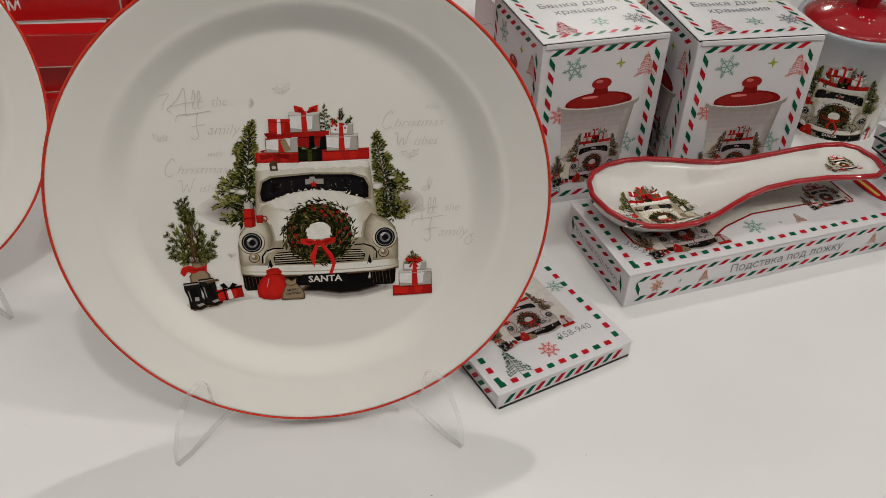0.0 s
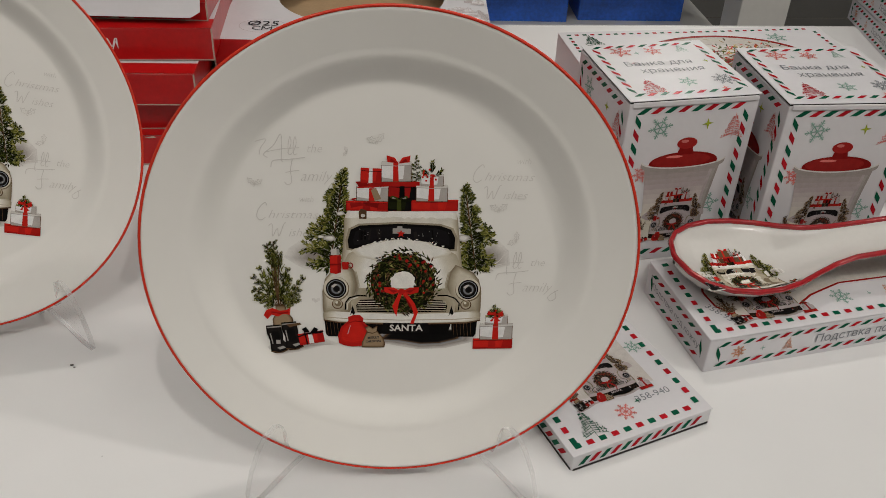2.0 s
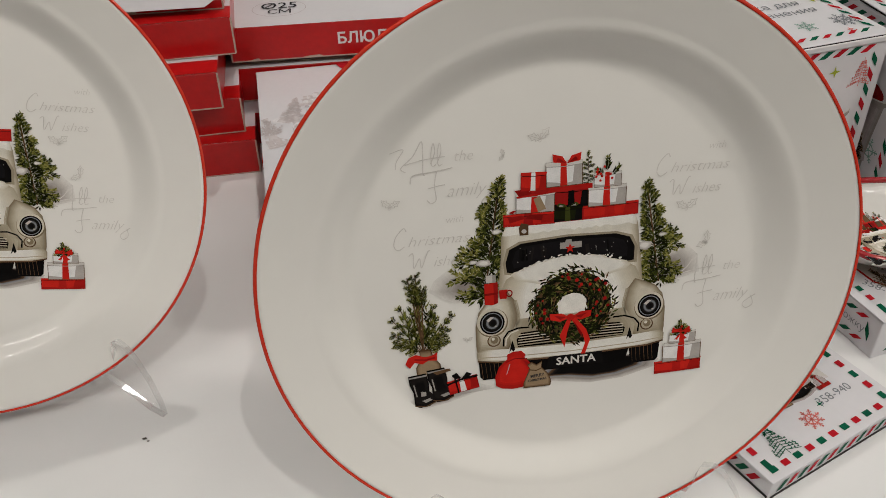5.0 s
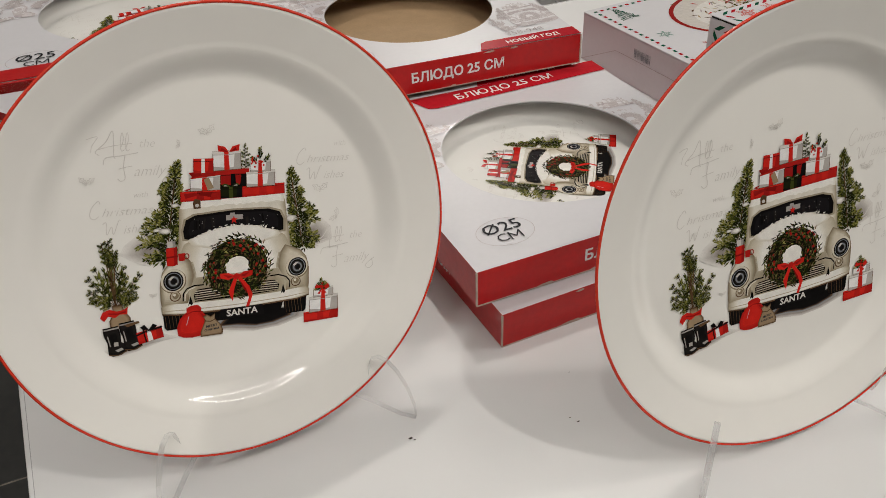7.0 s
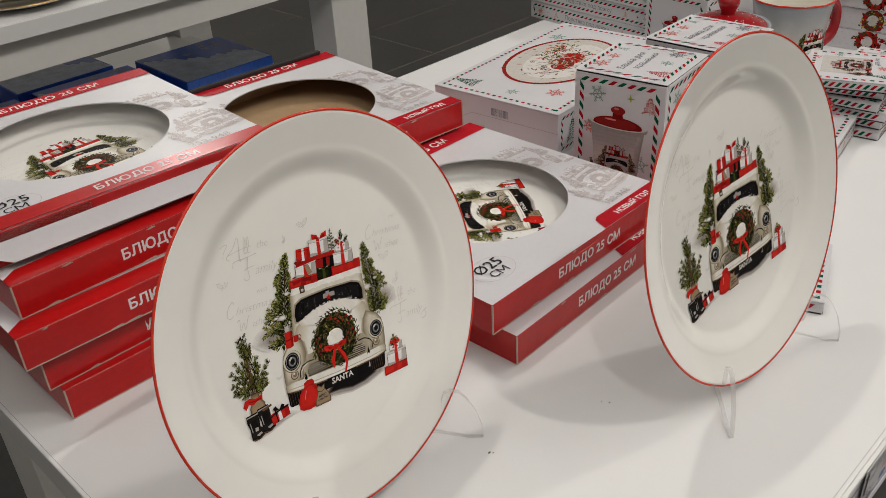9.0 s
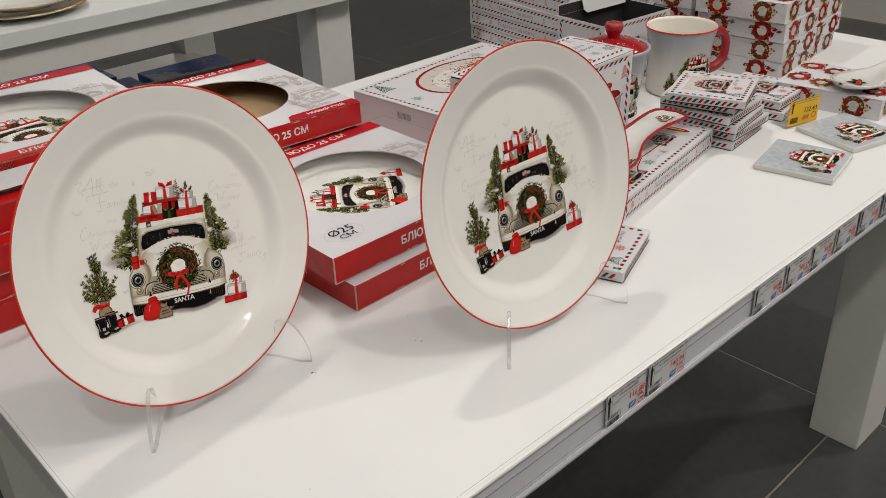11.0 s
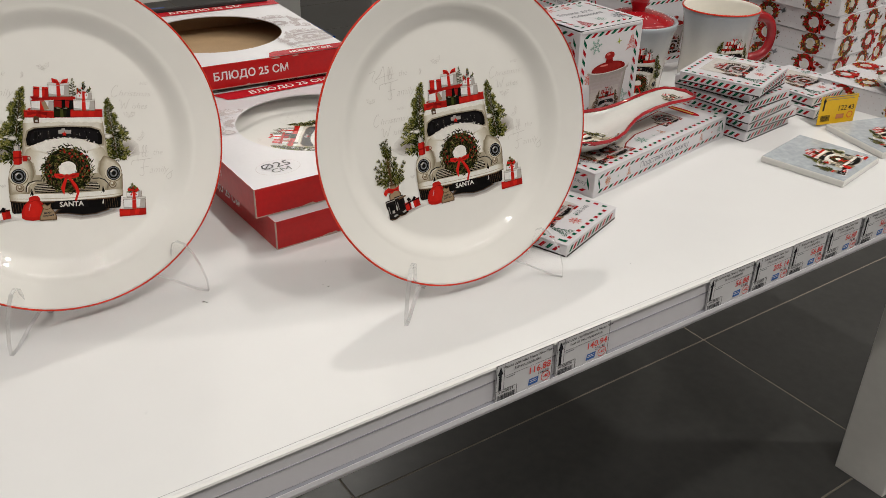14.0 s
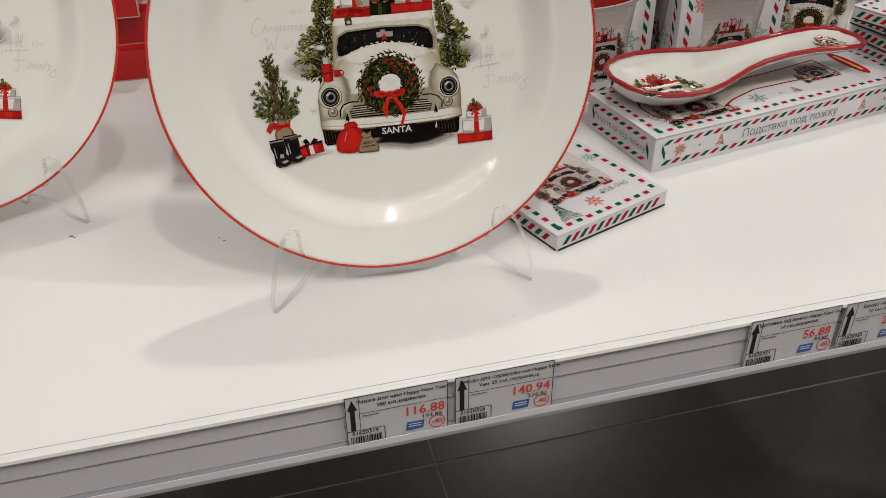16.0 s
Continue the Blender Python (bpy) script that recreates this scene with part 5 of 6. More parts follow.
# ---- the spoon rest ----
def spoon_rest():
    L = 0.224
    stations = [(0.0, 0.002, 0.0215, 0.000), (0.004, 0.018, 0.0208, 0.004), (0.012, 0.030, 0.020, 0.009), (0.025, 0.0385, 0.0195, 0.013), (0.042, 0.0425, 0.0195, 0.0150), (0.058, 0.0415, 0.0196, 0.0148), (0.075, 0.0365, 0.0200, 0.013),
                (0.092, 0.0285, 0.0210, 0.0105), (0.107, 0.0225, 0.0225, 0.0085), (0.124, 0.0190, 0.0248, 0.0066), (0.147, 0.0185, 0.0270, 0.0054), (0.170, 0.0200, 0.0280, 0.0048), (0.194, 0.0225, 0.0272, 0.0040), (0.210, 0.0220, 0.0262, 0.0030), (0.220, 0.0155, 0.0255, 0.0018), (L, 0.002, 0.0252, 0.0)]
    fine = []
    for (a, b) in zip(stations, stations[1:]):
        for k in range(4):
            u = k / 4
            fine.append(tuple(p + (q - p) * u for p, q in zip(a, b)))
    fine.append(stations[-1])
    n = 20
    verts, faces = [], []
    for s, w, z, dep in fine:
        for k in range(n + 1):
            u = -1 + 2 * k / n
            verts.append((s, w * u, z - dep * (1 - abs(u) ** 2.4)))
        for k in range(n + 1):
            u = 1 - 2 * k / n
            verts.append((s, (w + 0.0006) * u, max(0.0004, z - 0.0015 - (dep + 0.0046) * (1 - abs(u) ** 2.8)) if s < 0.12 else z - 0.0015 - (dep + 0.0035) * (1 - abs(u) ** 3)))
    m = 2 * (n + 1)
    for i in range(len(fine) - 1):
        for k in range(m):
            j = (k + 1) % m
            faces.append((i * m + k, (i + 1) * m + k, (i + 1) * m + j, i * m + j))
    body = mesh_of("spoon_body", verts, faces, [STONEWARE], smooth=True)
    outline = [(s, -w, z) for s, w, z, _ in fine] + [(s, w, z) for s, w, z, _ in reversed(fine)]
    t = thing("spoon_rest", "white ceramic spoon rest with red rim on its carton", "spoon rest", m=pose(0.6125, 0.2340, TOP + SH + 0.0004, 0, 0, 4.5))
    part("spoon_body", body, None, t)
    part("red_rim", tube(outline, 0.0021, 8, True), RED_GLAZE, t, "glossy red rim", smooth=True)

    def bowl(x, y, z):
        best = min(fine, key=lambda f: abs(f[0] - x))
        return Vector((x, y, best[2] - best[3] * (1 - min(1, abs(y / best[1])) ** 2.4) + z + 0.0005))
    pr = Print().take(CAR, 0.046, 0.0, 0.000098)
    part("printed_picture", pr.mesh("printed_picture", bowl, 0.006, lift=0.000004), None, t, "small printed car with gifts")
    pr = Print().take(CAR, 0.196, 0.004, 0.000034)
    part("printed_sprig", pr.mesh("printed_sprig", bowl, 0.006, lift=0.000003), None, t, "tiny print at the handle end")


spoon_rest()

# ---- flat coaster cartons ----
KW, KD, KH = 0.099, 0.099, 0.0125


def coaster_lid():
    p = Print()
    candy_frame(p, 0.004, 0.004, KW - 0.004, KD - 0.004, 0.0036, 0.0088, 0.0)
    p.poly([(0.022, 0.034), (0.080, 0.034), (0.080, 0.084), (0.022, 0.084)], "m2", 1)
    p.poly([(0.022, 0.034), (0.080, 0.034), (0.077, 0.037), (0.022, 0.037)], "faint", 2)
    p.take(CAR, 0.050, 0.058, 0.000075, layer=3, palette=DULL)
    p.text("358-940", 0.072, 0.024, 0.0075, "text_grey", 2)
    flake(p, 0.048, 0.018, 0.0062, "soft_red", n=8)
    flake(p, 0.086, 0.066, 0.0055, "soft_green", n=7)
    spark(p, 0.060, 0.023, 0.0026, "green")
    twig_tree(p, 0.0215, 0.008, 0.022, "green")
    flake(p, 0.074, 0.089, 0.005, "soft_red")
    return p.mesh("printed_lid", lift=0.000004)


def coaster_side():
    p = Print()
    candy_edge(p, 0.004, 0.0035, KW - 0.008, 0.0035, 0.0058, 0.0070, 0.65)
    return p.mesh("printed_side")


KLID, KSIDE = coaster_lid(), coaster_side()


def coaster_carton(x, y, z, yaw, label, group="coaster cartons", thin=1.0):
    t = thing("coaster_carton", label, "box", group, m=pose(x, y, z, 0, 0, yaw) @ Matrix.Diagonal((1, 1, thin, 1)))
    carton(t, KW, KD, KH, gap=0.0006)
    # dark strips along the bottom flaps paint in the shade between stacked cartons
    for side in ("front", "left", "right"):
        part("flap_gap", block(0.001, 0.0003, -0.0004, KW - 0.001, 0.0016, 0.0004), CARD_DARK, t, "open bottom flap, drawn dark with the shade of the gap", m=face(side, KW, KD, KH))
    part("printed_lid", KLID, None, t, "striped border and small car picture", m=face("top", KW, KD, KH))
    for side in ("front", "left", "right", "back"):
        part("printed_side", KSIDE, None, t, "striped border", m=face(side, KW, KD, KH - 0.0006))
    return t


coaster_carton(0.5175, 0.0945, TOP, 20.0, "flat white coaster carton with striped border lying alone")
stack = ((0.883, 0.192, 7), (0.886, 0.193, 3), (0.880, 0.188, 9), (0.873, 0.196, 5), (0.884, 0.196, 14), (0.8785, 0.1800, 20))
for k, (x, y, yaw) in enumerate(stack):
    coaster_carton(x, y, TOP + k * (KH * 0.94 + 0.0003), yaw, "flat white coaster carton in an untidy pile", thin=0.94)
coaster_carton(1.022, 0.196, TOP, 11, "flat white coaster carton behind the yellow price card")
coaster_carton(1.026, 0.205, TOP + KH + 0.0005, 4, "flat white coaster carton lying on another")

# ---- wide carton with the oval platter picture ----
pw, pd, ph = 0.292, 0.182, 0.0535
t = thing("platter_carton", "white carton with striped border and oval platter picture", "box", m=pose(0.6235, 0.4535, TOP, 0, 0, 4.5))
carton(t, pw, pd, ph, gap=0.001)
p = Print()
candy_frame(p, 0.007, 0.007, pw - 0.007, pd - 0.007, 0.0035, 0.0085, 0.0)
p.oval(pw * 0.53, pd * 0.53, 0.094, 0.066, "jar_red", 1, 48)
p.oval(pw * 0.53, pd * 0.53, 0.089, 0.061, "mist", 2, 48)
p.oval(pw * 0.53, pd * 0.50, 0.070, 0.045, "m1", 2.5, 48)
rr = random.Random(3)
for cx, cy, sx, sy in ((0.165, 0.090, 0.024, 0.018), (0.140, 0.085, 0.018, 0.014)):
    p.oval(cx, cy, sx, sy, "mid_red", 2.8, 16)
    p.oval(cx, cy + sy, sx * 0.5, sy * 0.45, "m2", 2.9, 12)
    p.oval(cx - 0.004, cy - sy * 0.5, sx * 0.7, sy * 0.3, "dark_red", 2.9, 12)
for k in range(160):
    p.needle(0.185 + rr.gauss(0, 0.018), 0.122 + rr.gauss(0, 0.009), rr.uniform(0, 6.3), 0.008, 0.0008, rr.choice(("leaf", "pine", "light_leaf", "gold", "red")), 6 + rr.randint(0, 3))
for k in range(260):
    p.needle(pw * 0.53 + rr.gauss(0, 0.030), pd * 0.50 + rr.gauss(0, 0.020), rr.uniform(0, 6.3), 0.010, 0.0012, rr.choice(("sack", "brown", "pinkish", "mid_red", "leaf", "c2")), 3 + rr.random() * 0.8)
twig_tree(p, 0.030, pd - 0.046, 0.036, "green")
twig_tree(p, pw - 0.034, 0.018, 0.030, "candy")
flake(p, 0.055, 0.040, 0.011, "soft_red")
flake(p, pw - 0.060, pd - 0.030, 0.011, "soft_green")
flake(p, 0.030, 0.085, 0.008, "soft_green")
p.text("358-938", 0.090, 0.022, 0.009, "text_grey", 2)
part("printed_lid", p.mesh("printed_lid", lift=0.000006), None, t, "striped border and picture of an oval platter", m=face("top", pw, pd, ph))
p = Print()
p.line([(0.0, 0.0), (pd * 0.32, ph * 0.55), (pd, ph * 0.55)], 0.0007, "faint_dark", 1)
for k in range(16):
    p.rect(pd * 0.48 + k * 0.0016, ph * 0.60, pd * 0.48 + k * 0.0016 + rr.uniform(0.0004, 0.0011), ph * 0.78, "text_grey", 1)
part("printed_side", p.mesh("printed_side"), None, t, "folded end flap with a small bar code", m=face("left", pw, pd, ph))
p = Print()
candy_frame(p, 0.006, 0.006, pw - 0.006, ph - 0.006, 0.0035, 0.0085)
twig_tree(p, 0.030, 0.010, 0.032, "green")
part("printed_side", p.mesh("printed_side"), None, t, "striped border", m=face("front", pw, pd, ph))


# ---- jar and mug ----
def wrap(radius_at, front):
    def bend(x, y, z):
        r = radius_at(y) + z + 0.0003
        a = x / radius_at(y) + front
        return Vector((r * math.cos(a), r * math.sin(a), y))
    return bend


def round_vessel(t, profile):
    part("vessel", lathe(profile, 72), GLAZE, t, smooth=True)


t = thing("storage_jar", "lidded ceramic storage jar, grey to cream, printed with a car", "jar", m=pose(0.8980, 0.4020, TOP))
jar_r = lambda z: 0.0400 + 0.0105 * max(0.0, min(1.0, z / 0.088)) ** 1.6
round_vessel(t, [(0, 0), (0.037, 0), (0.0395, 0.002)] + [(jar_r(z), z) for z in np.linspace(0.006, 0.086, 12)] + [(0.0525, 0.092), (0.0535, 0.0965), (0.0525, 0.0985), (0.0490, 0.098), (0.047, 0.094), (0.044, 0.05), (0, 0.006)])
part("lid", lathe([(0.0, 0.1105), (0.012, 0.110), (0.028, 0.107), (0.040, 0.1025), (0.0475, 0.0990), (0.0485, 0.0965), (0.046, 0.095), (0, 0.095)], 64), RED_GLAZE, t, "glossy red lid with white specks", smooth=True)
part("knob", lathe([(0.0085, 0.1095), (0.0090, 0.114), (0.0125, 0.121), (0.0135, 0.126), (0.0115, 0.1305), (0.006, 0.132), (0, 0.1322)], 32), RED_GLAZE, t, "red lid knob", smooth=True)
bm = bmesh.new()
for _ in range(46):
    a, q = random.uniform(0, 6.28), random.uniform(0.014, 0.044)
    bmesh.ops.create_icosphere(bm, subdivisions=1, radius=random.uniform(0.0004, 0.0009), matrix=Matrix.Translation((q * math.cos(a), q * math.sin(a), 0.1112 - 0.0125 * (q / 0.0475) ** 2)))
part("lid_specks", bm, INK["white"], t, "white specks")
part("printed_picture", Print().take(CAR, 0.0, 0.044, 0.000128).mesh("printed_picture", wrap(jar_r, radians(-126)), 0.005, lift=0.000003), None, t, "printed car with wreath and gifts")

t = thing("mug", "large ceramic mug with red handle and printed car", "mug", m=pose(1.0420, 0.3835, TOP))
mug_r = lambda z: 0.0465 + 0.0065 * (abs(z - 0.045) / 0.055) ** 2 * (1 if z > 0.045 else 0.35)
round_vessel(t, [(0, 0), (0.043, 0), (0.0465, 0.003)] + [(mug_r(z), z) for z in np.linspace(0.008, 0.1005, 14)] + [(0.0522, 0.1015)])
part("lining", lathe([(0.0520, 0.1013), (0.0498, 0.1005)] + [(mug_r(z) - 0.0035, z) for z in np.linspace(0.097, 0.012, 8)] + [(0, 0.008)], 64), CREAM_IN, t, "cream glazed inside", smooth=True)
part("red_rim", lathe([(0.0537, 0.0998), (0.0538, 0.1010), (0.0530, 0.1019), (0.0522, 0.1016)], 72), RED_LINE, t, "red line round the rim", smooth=True)
hp = [(0.050 + 0.037 * math.sin(math.pi * u) ** 0.8, 0, 0.086 - 0.062 * u + 0.008 * math.sin(2 * math.pi * u)) for u in np.linspace(0, 1, 20)]
part("handle", tube(hp, [0.0065 + 0.0015 * abs(1 - 2 * u) for u in np.linspace(0, 1, 20)], 12), RED_GLAZE, t, "glossy red handle", m=pose(0, 0, 0, 0, 0, -20), smooth=True)
part("printed_picture", Print().take(CAR, 0.0, 0.045, 0.000105).mesh("printed_picture", wrap(mug_r, radians(-112)), 0.005, lift=0.000003), None, t, "printed car with wreath and gifts")
part("printed_sprig", Print().take(CAR, 0.0, 0.030, 0.00006, keep=lambda v: v[0] < -250).mesh("printed_sprig", wrap(mug_r, radians(-140)), 0.005, lift=0.000003), None, t, "small printed potted fir")

# open mug carton
ow, od, oh = 0.155, 0.098, 0.1000
t = thing("mug_carton", "open white mug carton with striped border and shade painted inside", "box", m=pose(0.9620, 0.4650, TOP, 0, 0, -4.0))
for q in ((0, 0, 0, ow, 0.0012, oh), (0, od - 0.0012, 0, ow, od, oh), (0, 0.0012, 0, 0.0012, od - 0.0012, oh), (ow - 0.0012, 0.0012, 0, ow, od - 0.0012, oh)):
    part("wall_panel", block(*q), CARD_WHITE, t)
# near-black base, mid-height sheet and linings paint in the shade of the inside
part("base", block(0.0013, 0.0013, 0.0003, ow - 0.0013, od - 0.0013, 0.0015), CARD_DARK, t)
part("inner_tray", block(0.0016, 0.0016, 0.062, ow - 0.0016, od - 0.0016, 0.064), CARD_DARK, t, "shade painted inside")
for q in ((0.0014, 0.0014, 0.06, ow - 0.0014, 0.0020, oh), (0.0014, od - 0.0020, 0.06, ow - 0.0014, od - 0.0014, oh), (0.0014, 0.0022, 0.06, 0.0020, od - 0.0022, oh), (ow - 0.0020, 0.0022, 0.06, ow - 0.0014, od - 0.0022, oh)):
    part("lining", block(*q), CARD_DARK, t, "lining coloured near-black for the shade inside")
part("lid", block(0, od + 0.0002, oh - 0.004, ow, od + 0.0012, oh + 0.016), CARD_WHITE, t, "lid standing open at the back")
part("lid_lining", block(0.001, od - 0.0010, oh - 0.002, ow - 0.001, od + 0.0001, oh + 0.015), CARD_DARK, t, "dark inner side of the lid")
part("tuck_flap", prism([(0.050, 0), (ow - 0.002, 0), (ow - 0.002, -0.016), (ow - 0.007, -0.022), (0.057, -0.022), (0.050, -0.016)], 0.001), CARD_WHITE, t, "rounded white tuck flap", m=pose(0.0, od - 0.0030, oh + 0.017, 72, 0, 0))
p = Print()
candy_frame(p, 0.005, 0.006, ow - 0.006, oh - 0.004, 0.0040, 0.0095)
jar_picture(p, ow * 0.5, 0.016, 0.042)
part("printed_face", p.mesh("printed_face", lift=0.000004), None, t, "striped border and picture", m=face("front", ow, od, oh))
p = Print()
candy_frame(p, 0.005, 0.006, od - 0.006, oh - 0.004, 0.0040, 0.0095)
jar_picture(p, od * 0.5, 0.016, 0.042)
part("printed_face", p.mesh("printed_face", lift=0.000004), None, t, "striped border and picture", m=face("left", ow, od, oh))

# ---- cartons with wreath pattern ----
WW, WD, WH = 0.120, 0.148, 0.0305


def wreath_pattern(w, d, seed, big=0.0160):
    p, r = Print(), random.Random(seed)
    for i in range(int(w / 0.010) + 1):
        for j in range(int(d / 0.008) + 1):
            p.oval((i + 0.5 * (j % 2)) * 0.010, j * 0.008, 0.0007, 0.0007, "faint_dark", 0, 6)
    nx, ny = max(1, round(w / 0.060)), max(1, round(d / 0.037))
    for i in range(nx):
        for j in range(ny):
            x, y = (i + 0.5 + 0.18 * (j % 2)) * w / nx, (j + 0.5) * d / ny
            kind = (i + j + seed) % 3
            p.ring(x, y, big * 0.95, big * 0.95, big * 0.45, "brown" if kind == 2 else "mid_red", 1, 14)
            for _ in range(110):
                a, q = r.uniform(0, 6.3), big * r.gauss(0.74, 0.18)
                p.needle(x + q * math.cos(a), y + q * math.sin(a), a + r.uniform(-1.5, 1.5), big * r.uniform(0.2, 0.42), big * 0.085, r.choice(("brown", "mid_red", "leaf", "gold", "mid_red", "dark_red") if kind else ("brown", "leaf", "pine", "dark_red", "mid_red")), 2 + r.randint(0, 4))
            p.oval(x, y, big * 0.34, big * 0.36, "c4" if kind else "m1", 7, 10)
            if kind != 2:
                for s in (-1, 1):
                    p.poly([(x, y - big * 0.55), (x + s * big * 0.72, y - big * 0.25), (x + s * big * 0.80, y - big * 0.62), (x + s * big * 0.5, y - big * 1.0), (x + s * big * 0.22, y - big * 0.8)], "mid_red", 8)
                    p.needle(x, y - big * 0.6, radians(-90 + s * 30), big * 0.6, big * 0.08, "dark_red", 9)
            for _ in range(3):
                p.needle(x + r.uniform(0.9, 1.6) * big, y + r.uniform(-1, 1) * big, r.uniform(0, 6.3), big * 0.7, big * 0.16, r.choice(("text_grey", "brown", "dark_red")), 6)
    keep = [k for k, f in enumerate(p.f) if all(0 < p.v[i][0] < w and 0 < p.v[i][1] < d for i in f)]
    p.f, p.c = [p.f[k] for k in keep], [p.c[k] for k in keep]
    return p


WTOP = wreath_pattern(WW, WD, 0).mesh("printed_lid")
WFRONT = [wreath_pattern(WW, WH - 0.0004, k).mesh("printed_face") for k in (1, 2)]
WSIDE = [wreath_pattern(WD, WH - 0.0004, k).mesh("printed_side") for k in (2, 4)]


def wreath_carton(x, y, z, yaw, k, label="white carton patterned with wreaths and bows in a stack"):
    t = thing("wreath_carton", label, "box", "wreath cartons", m=pose(x, y, z, 0, 0, yaw))
    carton(t, WW, WD, WH, gap=0.0006)
    part("printed_lid", WTOP, None, t, "wreath pattern", m=face("top", WW, WD, WH))
    for side in ("front", "back"):
        part("printed_face", WFRONT[k % 2], None, t, "wreath pattern", m=face(side, WW, WD, WH - 0.0008))
    for side in ("left", "right"):
        part("printed_side", WSIDE[k % 2], None, t, "wreath pattern", m=face(side, WW, WD, WH - 0.0008))


for bx, by, yaw, high in ((1.168, 0.285, 5, 4), (1.297, 0.300, 3, 4), (1.160, 0.443, 4, 4), (1.290, 0.455, 2, 5), (1.175, 0.600, 3, 4)):
    for k in range(high):
        wreath_carton(bx + (0.010 if k < 2 and by < 0.3 else 0) * 0.6 + random.uniform(-0.003, 0.003), by + random.uniform(-0.003, 0.003), TOP + k * (WH + 0.0003), yaw + random.uniform(-2, 2), k)
wreath_carton(1.112, 0.100, TOP, 8, 1, "white wreath-patterned carton under a ceramic spoon")

# ceramic spoon resting on it
prof = [(0.0, 0.002, 0.010), (0.006, 0.017, 0.009), (0.018, 0.026, 0.008), (0.036, 0.029, 0.0075), (0.056, 0.023, 0.008), (0.072, 0.013, 0.010), (0.095, 0.009, 0.014), (0.130, 0.0090, 0.019), (0.160, 0.0095, 0.021), (0.170, 0.002, 0.021)]
verts, faces = [], []
for s, w, z in prof:
    for k in range(13):
        u = -1 + k / 6
        verts.append((s, w * u, z - min(0.006, w * 0.28) * (1 - u * u) + 0.004))
    for k in range(13):
        u = 1 - k / 6
        verts.append((s, w * u * 1.02, z - min(0.006, w * 0.28) * (1 - u * u) + 0.001))
for i in range(len(prof) - 1):
    for k in range(26):
        j = (k + 1) % 26
        faces.append((i * 26 + k, (i + 1) * 26 + k, (i + 1) * 26 + j, i * 26 + j))
t = thing("ceramic_spoon", "white ceramic spoon with a printed holly sprig", "spoon", m=pose(1.098, 0.156, TOP + WH + 0.0005, 0, 0, -10) @ Matrix.Diagonal((1.2, 1.2, 1.2, 1)))
part("spoon_body", mesh_of("spoon_body", verts, faces, [STONEWARE], smooth=True), None, t)
p = Print()
for a in (0.4, 2.2, 4.0):
    p.needle(0, 0, a, 0.010, 0.0028, "leaf", 1)
    p.needle(0.002, 0.001, a + 0.9, 0.008, 0.002, "pine", 1)
p.oval(0.002, 0, 0.0026, 0.0026, "red", 3, 10)
p.oval(-0.002, -0.002, 0.0024, 0.0024, "red", 3, 10)
part("holly_print", p.mesh("holly_print"), None, t, "holly print", m=pose(0.034, 0, 0.0066) @ Matrix.Diagonal((1.4, 1.4, 1, 1)))


# ---- coasters and the yellow price card ----
def coaster(x, y, yaw):
    t = thing("coaster", "square glossy coaster printed with the Christmas car", "coaster", "loose coasters", m=pose(x, y, TOP, 0, 0, yaw))
    part("slab", block(-0.048, -0.048, 0, 0.048, 0.048, 0.0075, 0.0016), STONEWARE, t)
    part("picture_ground", block(-0.0465, -0.0465, 0.0074, 0.0465, 0.0465, 0.0078, 0.0001, 1), material("sky_print", (0.45, 0.49, 0.52), 0.12, vary=0.22, scale=16, coat=0.5), t, "grey-blue winter sky print")
    part("printed_picture", Print().take(CAR, 0.004, -0.002, 0.000098).mesh("printed_picture", lift=0.000003), None, t, "printed car", m=pose(0, 0, 0.0078))


coaster(0.908, 0.106, 11)
coaster(1.038, 0.108, -15)

t = thing("price_card", "yellow price card in a clear holder on the table", "price tag", m=pose(1.0010, 0.1790, TOP, 0, 0, -15))
part("holder_base", block(0, 0.001, 0, 0.056, 0.030, 0.0014), ACRYLIC, t, "clear foot")
part("holder_front", block(-0.001, -0.0012, 0, 0.057, 0.0, 0.041), ACRYLIC, t, "clear front sheet")
part("card", block(0, -0.0020, 0.003, 0.056, -0.0016, 0.0395), YELLOW, t, "yellow paper card")
p = Print()
p.text("122.43", 0.040, 0.0195, 0.0095, "text", 1, bold=0.0001)
p.rect(0.004, 0.0345, 0.052, 0.0355, "text_grey", 1)
p.rect(0.010, 0.0315, 0.050, 0.0322, "text_grey", 1)
p.poly([(0.004, 0.018), (0.0065, 0.018), (0.0065, 0.030), (0.0078, 0.030), (0.0052, 0.035), (0.0027, 0.030), (0.004, 0.030)], "text", 2)
for k in range(14):
    p.rect(0.004 + k * 0.0010, 0.004, 0.0046 + k * 0.0010, 0.012, "text", 1)
p.rect(0.027, 0.006, 0.039, 0.012, "rust", 1)
p.ring(0.048, 0.010, 0.0045, 0.0045, 0.0010, "price", 1, 20)
part("card_print", p.mesh("card_print", lift=0.00002), None, t, "price and bars", m=pose(0, -0.0020, 0.003, 90, 0, 0))


